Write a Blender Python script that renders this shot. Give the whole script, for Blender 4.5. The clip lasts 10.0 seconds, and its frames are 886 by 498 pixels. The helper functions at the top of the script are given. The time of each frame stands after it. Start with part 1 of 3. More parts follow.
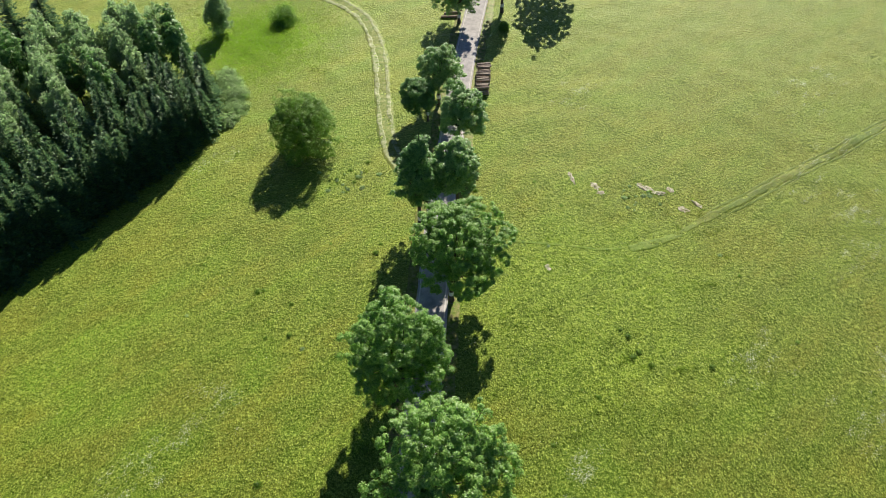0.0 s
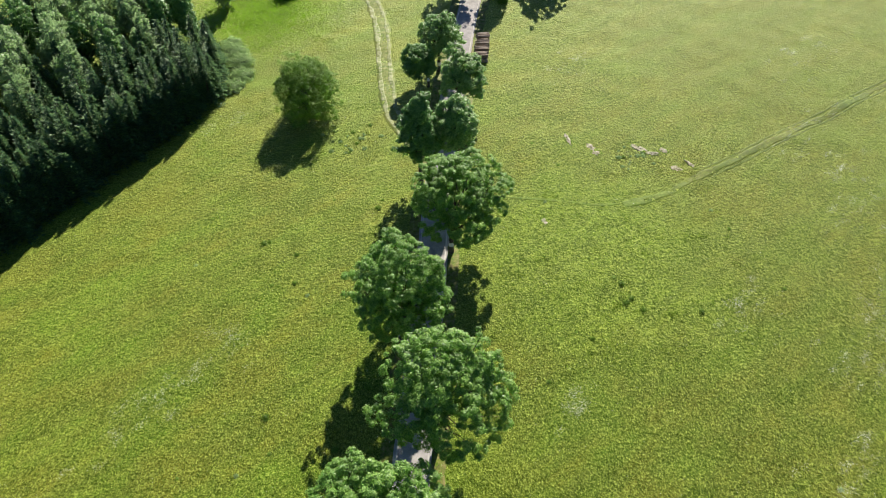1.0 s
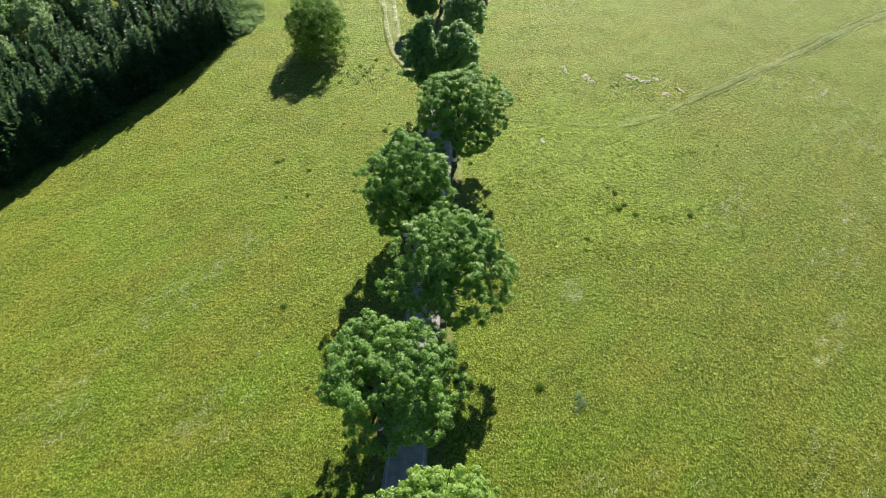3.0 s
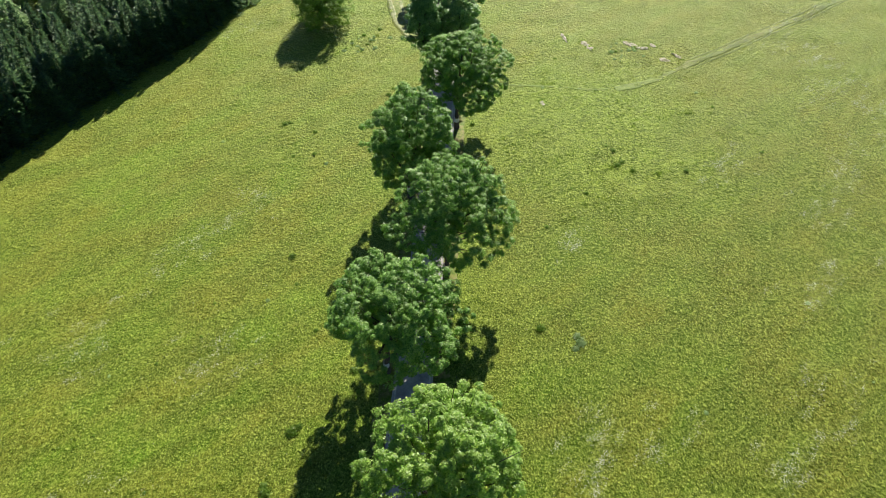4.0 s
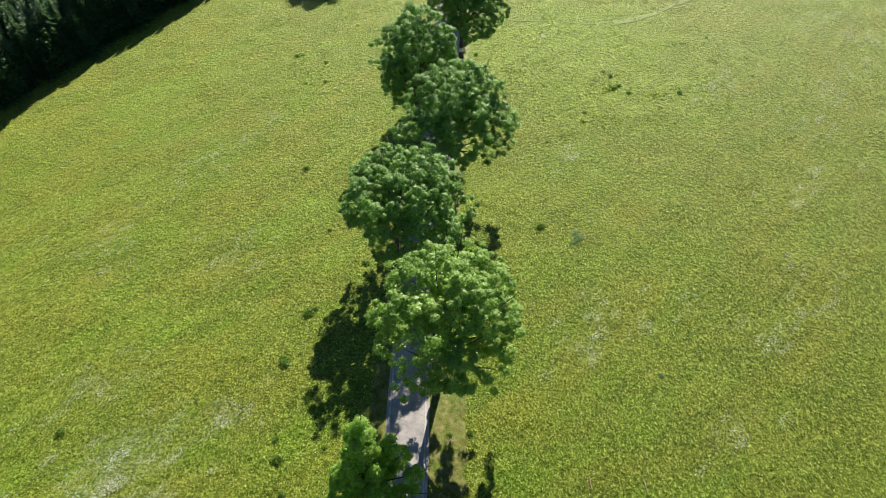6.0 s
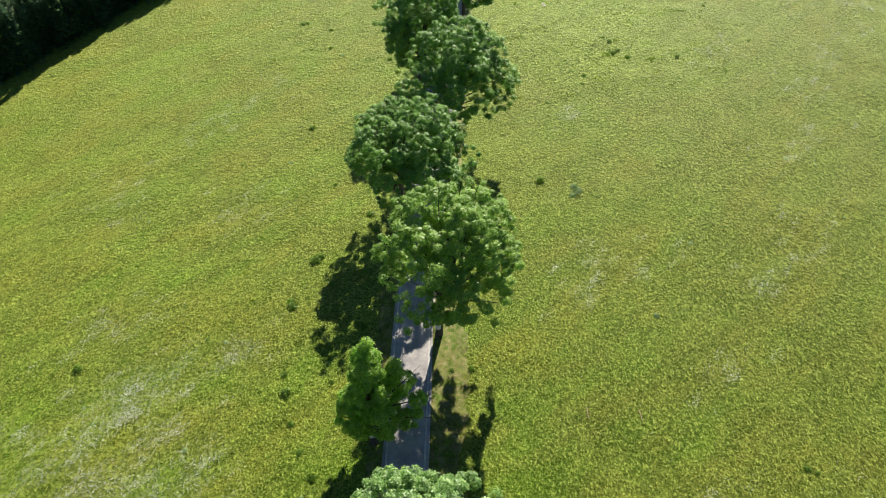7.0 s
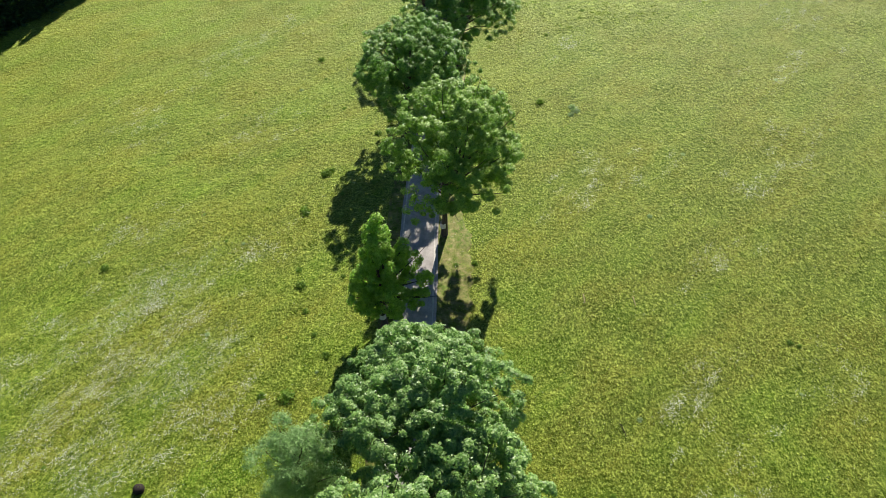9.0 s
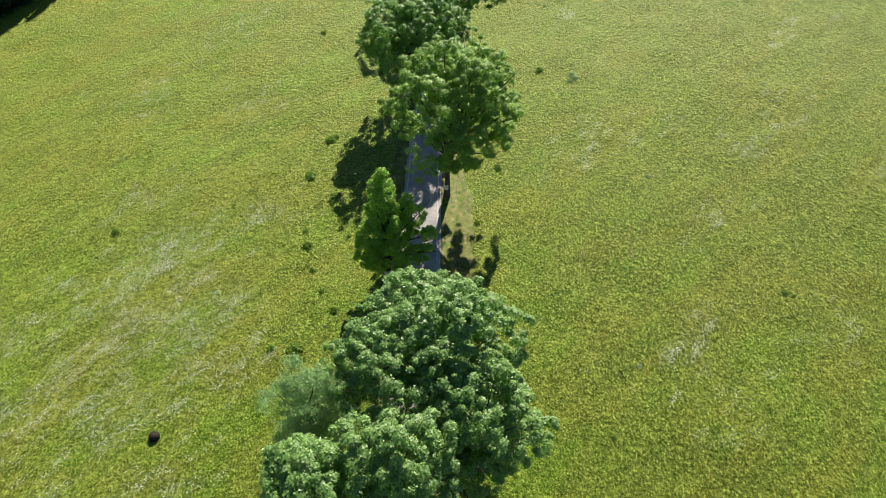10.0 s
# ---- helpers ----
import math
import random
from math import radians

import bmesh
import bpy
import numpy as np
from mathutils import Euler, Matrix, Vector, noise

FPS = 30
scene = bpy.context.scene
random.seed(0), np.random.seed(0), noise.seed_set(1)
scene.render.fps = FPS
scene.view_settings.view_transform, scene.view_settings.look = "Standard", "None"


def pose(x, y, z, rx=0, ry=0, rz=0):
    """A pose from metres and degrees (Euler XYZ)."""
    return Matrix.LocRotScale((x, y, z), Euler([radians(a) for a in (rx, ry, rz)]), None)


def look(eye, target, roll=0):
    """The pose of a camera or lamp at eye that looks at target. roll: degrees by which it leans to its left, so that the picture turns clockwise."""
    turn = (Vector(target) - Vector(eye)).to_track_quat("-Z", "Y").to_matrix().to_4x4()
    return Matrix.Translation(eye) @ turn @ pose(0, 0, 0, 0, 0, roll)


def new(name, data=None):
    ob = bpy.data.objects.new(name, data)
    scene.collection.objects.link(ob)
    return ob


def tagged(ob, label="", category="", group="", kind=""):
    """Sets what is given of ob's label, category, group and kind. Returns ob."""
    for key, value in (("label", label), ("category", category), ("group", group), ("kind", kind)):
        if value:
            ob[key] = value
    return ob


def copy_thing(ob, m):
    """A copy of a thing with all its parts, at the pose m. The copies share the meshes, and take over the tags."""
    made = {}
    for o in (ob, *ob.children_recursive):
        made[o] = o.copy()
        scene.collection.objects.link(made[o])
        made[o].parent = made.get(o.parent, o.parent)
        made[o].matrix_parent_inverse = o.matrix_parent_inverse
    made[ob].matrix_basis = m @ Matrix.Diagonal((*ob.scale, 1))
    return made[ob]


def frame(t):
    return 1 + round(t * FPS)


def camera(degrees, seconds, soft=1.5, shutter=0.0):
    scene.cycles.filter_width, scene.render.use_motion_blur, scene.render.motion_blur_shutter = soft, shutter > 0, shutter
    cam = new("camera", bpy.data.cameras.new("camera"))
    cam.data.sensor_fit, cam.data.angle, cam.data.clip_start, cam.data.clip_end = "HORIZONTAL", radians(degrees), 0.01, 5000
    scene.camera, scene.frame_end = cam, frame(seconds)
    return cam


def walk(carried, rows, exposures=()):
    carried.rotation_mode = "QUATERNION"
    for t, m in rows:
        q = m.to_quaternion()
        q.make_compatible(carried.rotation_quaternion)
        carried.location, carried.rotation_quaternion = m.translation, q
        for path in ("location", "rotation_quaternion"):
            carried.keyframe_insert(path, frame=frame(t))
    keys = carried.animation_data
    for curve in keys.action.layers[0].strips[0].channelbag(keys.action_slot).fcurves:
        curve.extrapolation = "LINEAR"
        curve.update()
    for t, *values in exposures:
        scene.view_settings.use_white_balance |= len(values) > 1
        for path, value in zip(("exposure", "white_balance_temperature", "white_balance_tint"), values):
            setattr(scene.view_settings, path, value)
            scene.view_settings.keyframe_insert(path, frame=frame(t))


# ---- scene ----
cam = camera(62.8, 10.0, 0.75)
PATH = [
    # seconds, eye, yaw, pitch, roll
    (0, (-1.390, -0.282, 59.805), 1.271, -45.829, -0.936),
    (0.5, (-1.367, -3.105, 59.070), 1.249, -45.917, -0.873),
    (1, (-1.396, -5.832, 58.349), 1.236, -46.017, -0.880),
    (1.5, (-1.461, -8.482, 57.632), 1.237, -46.122, -0.943),
    (2, (-1.546, -11.075, 56.914), 1.254, -46.227, -1.048),
    (2.5, (-1.640, -13.624, 56.188), 1.293, -46.329, -1.185),
    (3.25, (-1.777, -17.393, 55.077), 1.393, -46.469, -1.428),
    (4, (-1.886, -21.116, 53.933), 1.546, -46.590, -1.694),
    (4.5, (-1.935, -23.577, 53.154), 1.677, -46.659, -1.875),
    (5, (-1.963, -26.022, 52.365), 1.829, -46.720, -2.056),
    (5.5, (-1.971, -28.444, 51.569), 1.998, -46.777, -2.236),
    (6.25, (-1.948, -32.018, 50.378), 2.277, -46.860, -2.502),
    (7, (-1.899, -35.483, 49.216), 2.568, -46.955, -2.772),
    (7.5, (-1.865, -37.705, 48.474), 2.759, -47.035, -2.963),
    (8, (-1.842, -39.832, 47.773), 2.937, -47.138, -3.170),
    (8.5, (-1.841, -41.841, 47.127), 3.094, -47.272, -3.401),
    (9, (-1.879, -43.704, 46.554), 3.220, -47.447, -3.666),
    (9.5, (-1.970, -45.391, 46.070), 3.303, -47.674, -3.978),
    (10, (-2.134, -46.866, 45.694), 3.332, -47.964, -4.350),
]
walk(cam, [(t, pose(*eye, 90 + pitch, 0, yaw) @ pose(0, 0, 0, 0, 0, roll)) for t, eye, yaw, pitch, roll in PATH])

# ---- light ----
SUN_UP, SUN_TURN = 35.0, 12.8
world = bpy.data.worlds.new("sky")
scene.world = world
world.use_nodes = True
wn = world.node_tree
sky = wn.nodes.new("ShaderNodeTexSky")
sky.sky_type, sky.sun_disc = "NISHITA", False
sky.dust_density, sky.ozone_density = 0.3, 7.0
sky.sun_elevation, sky.sun_rotation = radians(SUN_UP), radians(SUN_TURN)
wn.links.new(sky.outputs[0], wn.nodes["Background"].inputs[0])
wn.nodes["Background"].inputs[1].default_value = 0.042
sun = new("sun", bpy.data.lights.new("sun", "SUN"))
sun.data.energy, sun.data.angle, sun.data.color = 5.0, radians(0.6), (1.0, 0.93, 0.80)
sun_way = Vector((math.sin(radians(SUN_TURN)) * math.cos(radians(SUN_UP)), math.cos(radians(SUN_TURN)) * math.cos(radians(SUN_UP)), math.sin(radians(SUN_UP))))
sun.matrix_world = look(sun_way * 200, (0, 0, 0))
scene.view_settings.exposure = 0.93


# ---- materials ----
def material(name, rough=0.8, spec=0.3):
    m = bpy.data.materials.new(name)
    m.use_nodes = True
    b = m.node_tree.nodes["Principled BSDF"]
    b.inputs["Roughness"].default_value = rough
    b.inputs["Specular IOR Level"].default_value = spec
    return m, m.node_tree, b


def place(nt):
    return nt.nodes.new("ShaderNodeNewGeometry").outputs["Position"]


def stretched(nt, vec, scale, turn=0.0):
    n = nt.nodes.new("ShaderNodeMapping")
    n.inputs["Scale"].default_value = scale
    n.inputs["Rotation"].default_value = (0, 0, turn)
    nt.links.new(vec, n.inputs["Vector"])
    return n.outputs[0]


def along(nt, vec, angle, long, wide):
    """Coordinates turned to angle degrees first and then drawn out along that line."""
    n = nt.nodes.new("ShaderNodeMapping")
    n.inputs["Rotation"].default_value = (0, 0, radians(-angle))
    nt.links.new(vec, n.inputs["Vector"])
    return stretched(nt, n.outputs[0], (1 / long, 1 / wide, 1))


def patch_mask(nt, p, x, y, r, soft, ragged=9.0):
    """1 within about r metres of x, y and 0 beyond, with a ragged border."""
    d = nt.nodes.new("ShaderNodeVectorMath")
    d.operation = "DISTANCE"
    nt.links.new(p, d.inputs[0])
    d.inputs[1].default_value = (x, y, 0)
    a = nt.nodes.new("ShaderNodeMath")
    a.operation = "MULTIPLY_ADD"
    nt.links.new(grain(nt, p, 0.16, 4, 0.6), a.inputs[0])
    a.inputs[1].default_value = 2 * ragged
    nt.links.new(d.outputs["Value"], a.inputs[2])
    span = nt.nodes.new("ShaderNodeMapRange")
    span.inputs["From Min"].default_value, span.inputs["From Max"].default_value = r + ragged - soft, r + ragged + soft
    span.inputs["To Min"].default_value, span.inputs["To Max"].default_value = 1.0, 0.0
    nt.links.new(a.outputs[0], span.inputs["Value"])
    return span.outputs[0]


def grain(nt, vec, scale, detail=3.0, rough=0.6):
    n = nt.nodes.new("ShaderNodeTexNoise")
    n.inputs["Scale"].default_value, n.inputs["Detail"].default_value, n.inputs["Roughness"].default_value = scale, detail, rough
    nt.links.new(vec, n.inputs["Vector"])
    return n.outputs["Fac"]


def ramp(nt, fac, stops):
    n = nt.nodes.new("ShaderNodeValToRGB")
    e = n.color_ramp.elements
    while len(e) < len(stops):
        e.new(0.5)
    for i, (p, c) in enumerate(stops):
        e[i].position, e[i].color = p, (*c, 1) if len(c) == 3 else (c[0], c[0], c[0], 1)
    nt.links.new(fac, n.inputs[0])
    return n.outputs[0]


def blend(nt, fac, a, b, how="MIX"):
    n = nt.nodes.new("ShaderNodeMix")
    n.data_type, n.blend_type = "RGBA", how
    for sock, v in ((n.inputs[0], fac), (n.inputs[6], a), (n.inputs[7], b)):
        if isinstance(v, (int, float)):
            sock.default_value = v
        elif isinstance(v, tuple):
            sock.default_value = (*v, 1)
        else:
            nt.links.new(v, sock)
    return n.outputs[2]


def bump(nt, b, height, strength, distance):
    n = nt.nodes.new("ShaderNodeBump")
    n.inputs["Strength"].default_value, n.inputs["Distance"].default_value = strength, distance
    nt.links.new(height, n.inputs["Height"])
    nt.links.new(n.outputs[0], b.inputs["Normal"])


def meadow_colour(nt):
    """The meadow's green, which the ground and the blades on it share: broad drifts, mowing swaths, lush damp hollows, patches and tussocks."""
    p = place(nt)
    broad = grain(nt, p, 0.035, 3, 0.55)
    patch = grain(nt, along(nt, p, 45, 5.0, 1.7), 1.0, 4, 0.65)
    swath = grain(nt, along(nt, p, 43, 16.0, 1.3), 1.0, 4, 0.6)
    tuss = grain(nt, p, 2.2, 3, 0.65)
    c = ramp(nt, broad, [(0.36, (0.076, 0.130, 0.010)), (0.5, (0.108, 0.146, 0.014)), (0.62, (0.150, 0.155, 0.022))])
    d = ramp(nt, patch, [(0.36, (0.056, 0.112, 0.008)), (0.50, (0.100, 0.145, 0.014)), (0.63, (0.172, 0.186, 0.038))])
    c = blend(nt, 0.55, c, d)
    mid = grain(nt, along(nt, p, 38, 11.0, 5.0), 1.0, 4, 0.6)
    c = blend(nt, ramp(nt, mid, [(0.38, (0.95,)), (0.50, (0.0,))]), c, (0.080, 0.172, 0.008))
    c = blend(nt, ramp(nt, mid, [(0.50, (0.0,)), (0.60, (0.95,))]), c, (0.168, 0.158, 0.020))
    sp = nt.nodes.new("ShaderNodeSeparateXYZ")
    nt.links.new(p, sp.inputs[0])
    east = nt.nodes.new("ShaderNodeMath")
    east.operation = "MULTIPLY_ADD"
    nt.links.new(broad, east.inputs[0])
    east.inputs[1].default_value = 30.0
    nt.links.new(sp.outputs[0], east.inputs[2])
    span = nt.nodes.new("ShaderNodeMapRange")
    span.inputs["From Min"].default_value, span.inputs["From Max"].default_value = 8.0, 50.0
    span.inputs["To Max"].default_value = 1.0
    nt.links.new(east.outputs[0], span.inputs["Value"])
    c = blend(nt, span.outputs[0], c, blend(nt, 1.0, c, (0.66, 0.63, 0.57), "MULTIPLY"))
    clump = grain(nt, p, 1.1, 4, 0.6)
    for x, y, r, k, dull, bright in ((13, 49, 14, 0.85, (0.058, 0.135, 0.005), (0.150, 0.240, 0.014)), (-1, 22, 6, 0.6, (0.072, 0.150, 0.007), (0.120, 0.195, 0.014)), (-35, 104, 11, 0.9, (0.105, 0.200, 0.010), (0.185, 0.290, 0.024)), (-15.5, 70, 3.5, 0.6, (0.075, 0.150, 0.012), (0.135, 0.205, 0.03))):
        m = blend(nt, 1.0, patch_mask(nt, p, x, y, r, 4.0, min(9.0, r)), (k, k, k), "MULTIPLY")
        c = blend(nt, m, c, blend(nt, ramp(nt, clump, [(0.38, (0.0,)), (0.60, (1.0,))]), dull, bright))
    drift = grain(nt, along(nt, p, 40, 13.0, 8.0), 1.0, 5, 0.65)
    c = blend(nt, ramp(nt, drift, [(0.34, (1.0,)), (0.50, (0.0,))]), c, blend(nt, 1.0, c, (0.78, 0.82, 0.85), "MULTIPLY"))
    c = blend(nt, ramp(nt, drift, [(0.50, (0.0,)), (0.66, (1.0,))]), c, blend(nt, 1.0, c, (1.22, 1.26, 1.1), "MULTIPLY"))
    c = blend(nt, ramp(nt, swath, [(0.38, (0.9,)), (0.50, (0.0,))]), c, blend(nt, 1.0, c, (0.66, 0.74, 0.7), "MULTIPLY"))
    c = blend(nt, ramp(nt, swath, [(0.51, (0.0,)), (0.63, (0.9,))]), c, blend(nt, 1.0, c, (1.30, 1.24, 1.3), "MULTIPLY"))
    c = blend(nt, 1.0, c, (0.665, 0.755, 0.66), "MULTIPLY")
    return blend(nt, ramp(nt, tuss, [(0.36, (0.75,)), (0.50, (0.0,))]), blend(nt, ramp(nt, tuss, [(0.51, (0.0,)), (0.66, (0.55,))]), c, (0.175, 0.225, 0.036)), (0.040, 0.078, 0.006))


def ground_material():
    m, nt, b = material("meadow_ground", 0.46, 0.75)
    b.inputs["Specular Tint"].default_value = (0.76, 0.90, 0.12, 1)
    b.inputs["Sheen Weight"].default_value, b.inputs["Sheen Roughness"].default_value, b.inputs["Sheen Tint"].default_value = 0.42, 0.42, (0.84, 0.95, 0.14, 1)
    p = place(nt)
    c = meadow_colour(nt)
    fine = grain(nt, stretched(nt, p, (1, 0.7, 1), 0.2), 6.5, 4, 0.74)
    # Shade between tufts and lit tips put into the colour, following the bump's grain.
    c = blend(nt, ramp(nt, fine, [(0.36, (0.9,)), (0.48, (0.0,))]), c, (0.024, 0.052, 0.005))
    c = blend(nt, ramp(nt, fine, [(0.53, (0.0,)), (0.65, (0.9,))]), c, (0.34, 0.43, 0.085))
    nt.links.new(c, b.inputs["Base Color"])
    tuft = blend(nt, 0.62, grain(nt, p, 2.2, 3, 0.65), fine)
    nt.links.new(ramp(nt, tuft, [(0.40, (0.12,)), (0.60, (1.0,))]), b.inputs["Specular IOR Level"])
    lumps = nt.nodes.new("ShaderNodeMath")
    lumps.operation = "MULTIPLY_ADD"
    nt.links.new(grain(nt, stretched(nt, p, (1.0, 0.8, 1)), 2.8, 4, 0.7), lumps.inputs[0])
    lumps.inputs[1].default_value = 2.6
    nt.links.new(fine, lumps.inputs[2])
    bump(nt, b, lumps.outputs[0], 1.0, 0.115)
    return m


def grass_material():
    m, nt, b = material("grass_blades", 0.45, 0.3)
    b.inputs["Specular Tint"].default_value = (0.8, 0.9, 0.3, 1)
    c = meadow_colour(nt)
    isl = nt.nodes.new("ShaderNodeNewGeometry").outputs["Random Per Island"]
    c = blend(nt, ramp(nt, isl, [(0.0, (0.25,)), (0.3, (0.0,))]), c, (0.055, 0.095, 0.008))
    c = blend(nt, ramp(nt, isl, [(0.45, (0.0,)), (1.0, (0.95,))]), c, (0.33, 0.42, 0.09))
    nt.links.new(c, b.inputs["Base Color"])
    through_leaf(m, nt, b, c, 0.5, 1.8)
    return m


def through_leaf(m, nt, b, c, share, gain=1.2, blue=0.6):
    t = nt.nodes.new("ShaderNodeBsdfTranslucent")
    nt.links.new(blend(nt, 1.0, c, (0.88 * gain, gain, blue * gain), "MULTIPLY"), t.inputs["Color"])
    mx = nt.nodes.new("ShaderNodeMixShader")
    mx.inputs[0].default_value = share
    nt.links.new(b.outputs[0], mx.inputs[1])
    nt.links.new(t.outputs[0], mx.inputs[2])
    nt.links.new(mx.outputs[0], nt.nodes["Material Output"].inputs["Surface"])


def leaf_material(name, dark, mid, light, gloss=0.42, share=0.43, gain=1.5, blue=0.7):
    m, nt, b = material(name, 0.42, gloss)
    isl = nt.nodes.new("ShaderNodeNewGeometry").outputs["Random Per Island"]
    c = ramp(nt, isl, [(0.0, dark), (0.5, mid), (1.0, light)])
    drift = grain(nt, place(nt), 0.5, 2)
    c = blend(nt, ramp(nt, drift, [(0.35, (0.45,)), (0.65, (0.0,))]), c, dark)
    nt.links.new(c, b.inputs["Base Color"])
    through_leaf(m, nt, b, c, share, gain, blue)
    return m


def bark_material(name, a, c2):
    m, nt, b = material(name, 0.9, 0.15)
    p = stretched(nt, place(nt), (6, 6, 1.2))
    g = grain(nt, p, 2.0, 4, 0.65)
    nt.links.new(ramp(nt, g, [(0.3, a), (0.7, c2)]), b.inputs["Base Color"])
    bump(nt, b, g, 0.8, 0.04)
    return m


def soil_material(name, a, mid, c2, scale=2.5, green=0.0, rough=0.9):
    m, nt, b = material(name, rough, 0.2)
    p = place(nt)
    g = grain(nt, p, scale, 5, 0.65)
    fine = grain(nt, p, scale * 9, 4, 0.7)
    c = ramp(nt, g, [(0.3, a), (0.5, mid), (0.7, c2)])
    c = blend(nt, ramp(nt, fine, [(0.35, (0.5,)), (0.55, (0.0,))]), c, a)
    if green:
        b.inputs["Roughness"].default_value, b.inputs["Specular IOR Level"].default_value = 0.6, 0.22
        b.inputs["Specular Tint"].default_value = (0.76, 0.90, 0.2, 1)
        c = blend(nt, ramp(nt, grain(nt, p, 1.6, 5, 0.7), [(0.5 - 0.2 * green, (0.0,)), (0.75 - 0.2 * green, (1.0,))]), c, meadow_colour(nt))
    nt.links.new(c, b.inputs["Base Color"])
    bump(nt, b, fine, 0.6, 0.04)
    return m


def wood_material(name, a, c2):
    m, nt, b = material(name, 0.8, 0.2)
    rnd = nt.nodes.new("ShaderNodeObjectInfo").outputs["Random"]
    g = grain(nt, stretched(nt, place(nt), (2, 9, 9)), 2.0, 4)
    c = blend(nt, ramp(nt, g, [(0.3, (0.0,)), (0.7, (1.0,))]), a, c2)
    c = blend(nt, ramp(nt, rnd, [(0.0, (0.0,)), (1.0, (0.6,))]), c, (0.38, 0.33, 0.28))
    nt.links.new(c, b.inputs["Base Color"])
    bump(nt, b, g, 0.5, 0.02)
    return m


def plain(name, colour, rough=0.8):
    m, nt, b = material(name, rough, 0.2)
    g = grain(nt, place(nt), 8.0, 3)
    nt.links.new(blend(nt, ramp(nt, g, [(0.35, (0.35,)), (0.65, (0.0,))]), colour, tuple(v * 0.55 for v in colour)), b.inputs["Base Color"])
    return m


GROUND, GRASS = ground_material(), grass_material()
ROAD = soil_material("worn_asphalt", (0.22, 0.205, 0.20), (0.33, 0.31, 0.30), (0.42, 0.39, 0.37), 0.9)
EDGING = soil_material("pale_edging", (0.34, 0.32, 0.30), (0.48, 0.46, 0.43), (0.60, 0.57, 0.54), 2.0)
TRACK = soil_material("rut_soil", (0.17, 0.185, 0.08), (0.26, 0.27, 0.15), (0.36, 0.355, 0.25), 0.9, 0.42)
WORN = soil_material("worn_grass", (0.10, 0.13, 0.025), (0.17, 0.19, 0.055), (0.25, 0.25, 0.10), 1.4, 0.5)
VERGE = soil_material("dry_verge", (0.12, 0.10, 0.04), (0.21, 0.175, 0.08), (0.29, 0.245, 0.13), 1.4, 0.72)
RUTGRASS = soil_material("rut_grass", (0.045, 0.078, 0.009), (0.068, 0.105, 0.012), (0.095, 0.135, 0.018), 1.4, 0.2)
PRESSED = soil_material("pressed_grass", (0.070, 0.110, 0.010), (0.100, 0.142, 0.014), (0.135, 0.175, 0.024), 1.4, 0.9)
EARTH = soil_material("pale_earth", (0.16, 0.12, 0.08), (0.42, 0.37, 0.31), (0.66, 0.62, 0.57), 2.2, 0.25)
BROAD = leaf_material("broadleaf", (0.090, 0.205, 0.036), (0.215, 0.380, 0.074), (0.39, 0.545, 0.15))
PALEBROAD = leaf_material("pale_broadleaf", (0.105, 0.22, 0.056), (0.240, 0.395, 0.102), (0.42, 0.56, 0.20), 0.55)
FRESH = leaf_material("fresh_broadleaf", (0.140, 0.255, 0.040), (0.275, 0.425, 0.070), (0.43, 0.56, 0.14))
DEEP = leaf_material("deep_broadleaf", (0.075, 0.180, 0.050), (0.165, 0.310, 0.090), (0.29, 0.44, 0.15))
NEEDLE = leaf_material("spruce_needle", (0.030, 0.082, 0.038), (0.082, 0.168, 0.060), (0.22, 0.34, 0.115), 0.12, 0.08)
BIRCHLEAF = leaf_material("birch_leaf", (0.20, 0.28, 0.15), (0.31, 0.39, 0.22), (0.42, 0.49, 0.31), 0.35, 0.58, 1.5, 0.8)
BUSHLEAF = leaf_material("bush_leaf", (0.11, 0.205, 0.036), (0.20, 0.325, 0.06), (0.31, 0.43, 0.10), 0.3, 0.58, 1.5)
SILVERLEAF = leaf_material("silvery_broadleaf", (0.13, 0.245, 0.085), (0.27, 0.415, 0.15), (0.43, 0.56, 0.26), 0.55, 0.52, 1.5)
SPIRELEAF = leaf_material("pale_fresh_leaf", (0.19, 0.31, 0.05), (0.31, 0.46, 0.085), (0.43, 0.57, 0.14), 0.35, 0.6, 1.6)
WILLOW = leaf_material("willow_leaf", (0.19, 0.285, 0.135), (0.29, 0.385, 0.205), (0.38, 0.465, 0.28), 0.35, 0.6, 1.6, 0.8)
PALEWEED = leaf_material("pale_weed_leaf", (0.22, 0.30, 0.14), (0.30, 0.38, 0.19), (0.38, 0.45, 0.26), 0.3, 0.62, 1.6, 0.8)
HERB = leaf_material("herb_leaf", (0.09, 0.165, 0.02), (0.15, 0.245, 0.034), (0.22, 0.32, 0.055), 0.3, 0.5, 1.5)
LUSH = leaf_material("lush_herb_leaf", (0.16, 0.265, 0.018), (0.22, 0.345, 0.028), (0.28, 0.40, 0.045), 0.2, 0.62, 1.7)
BARK = bark_material("grey_brown_bark", (0.045, 0.036, 0.028), (0.13, 0.11, 0.09))
BIRCHBARK = bark_material("birch_bark", (0.10, 0.09, 0.08), (0.62, 0.60, 0.56))
CHALK = plain("white_lime_paint", (0.72, 0.71, 0.68))
LOGWOOD = wood_material("log_bark", (0.11, 0.075, 0.055), (0.23, 0.165, 0.125))
CUTWOOD = plain("cut_wood", (0.34, 0.27, 0.18))
PETAL = plain("white_petals", (0.64, 0.66, 0.56), 0.6)
DARKWOOD = plain("charred_wood", (0.028, 0.022, 0.018))


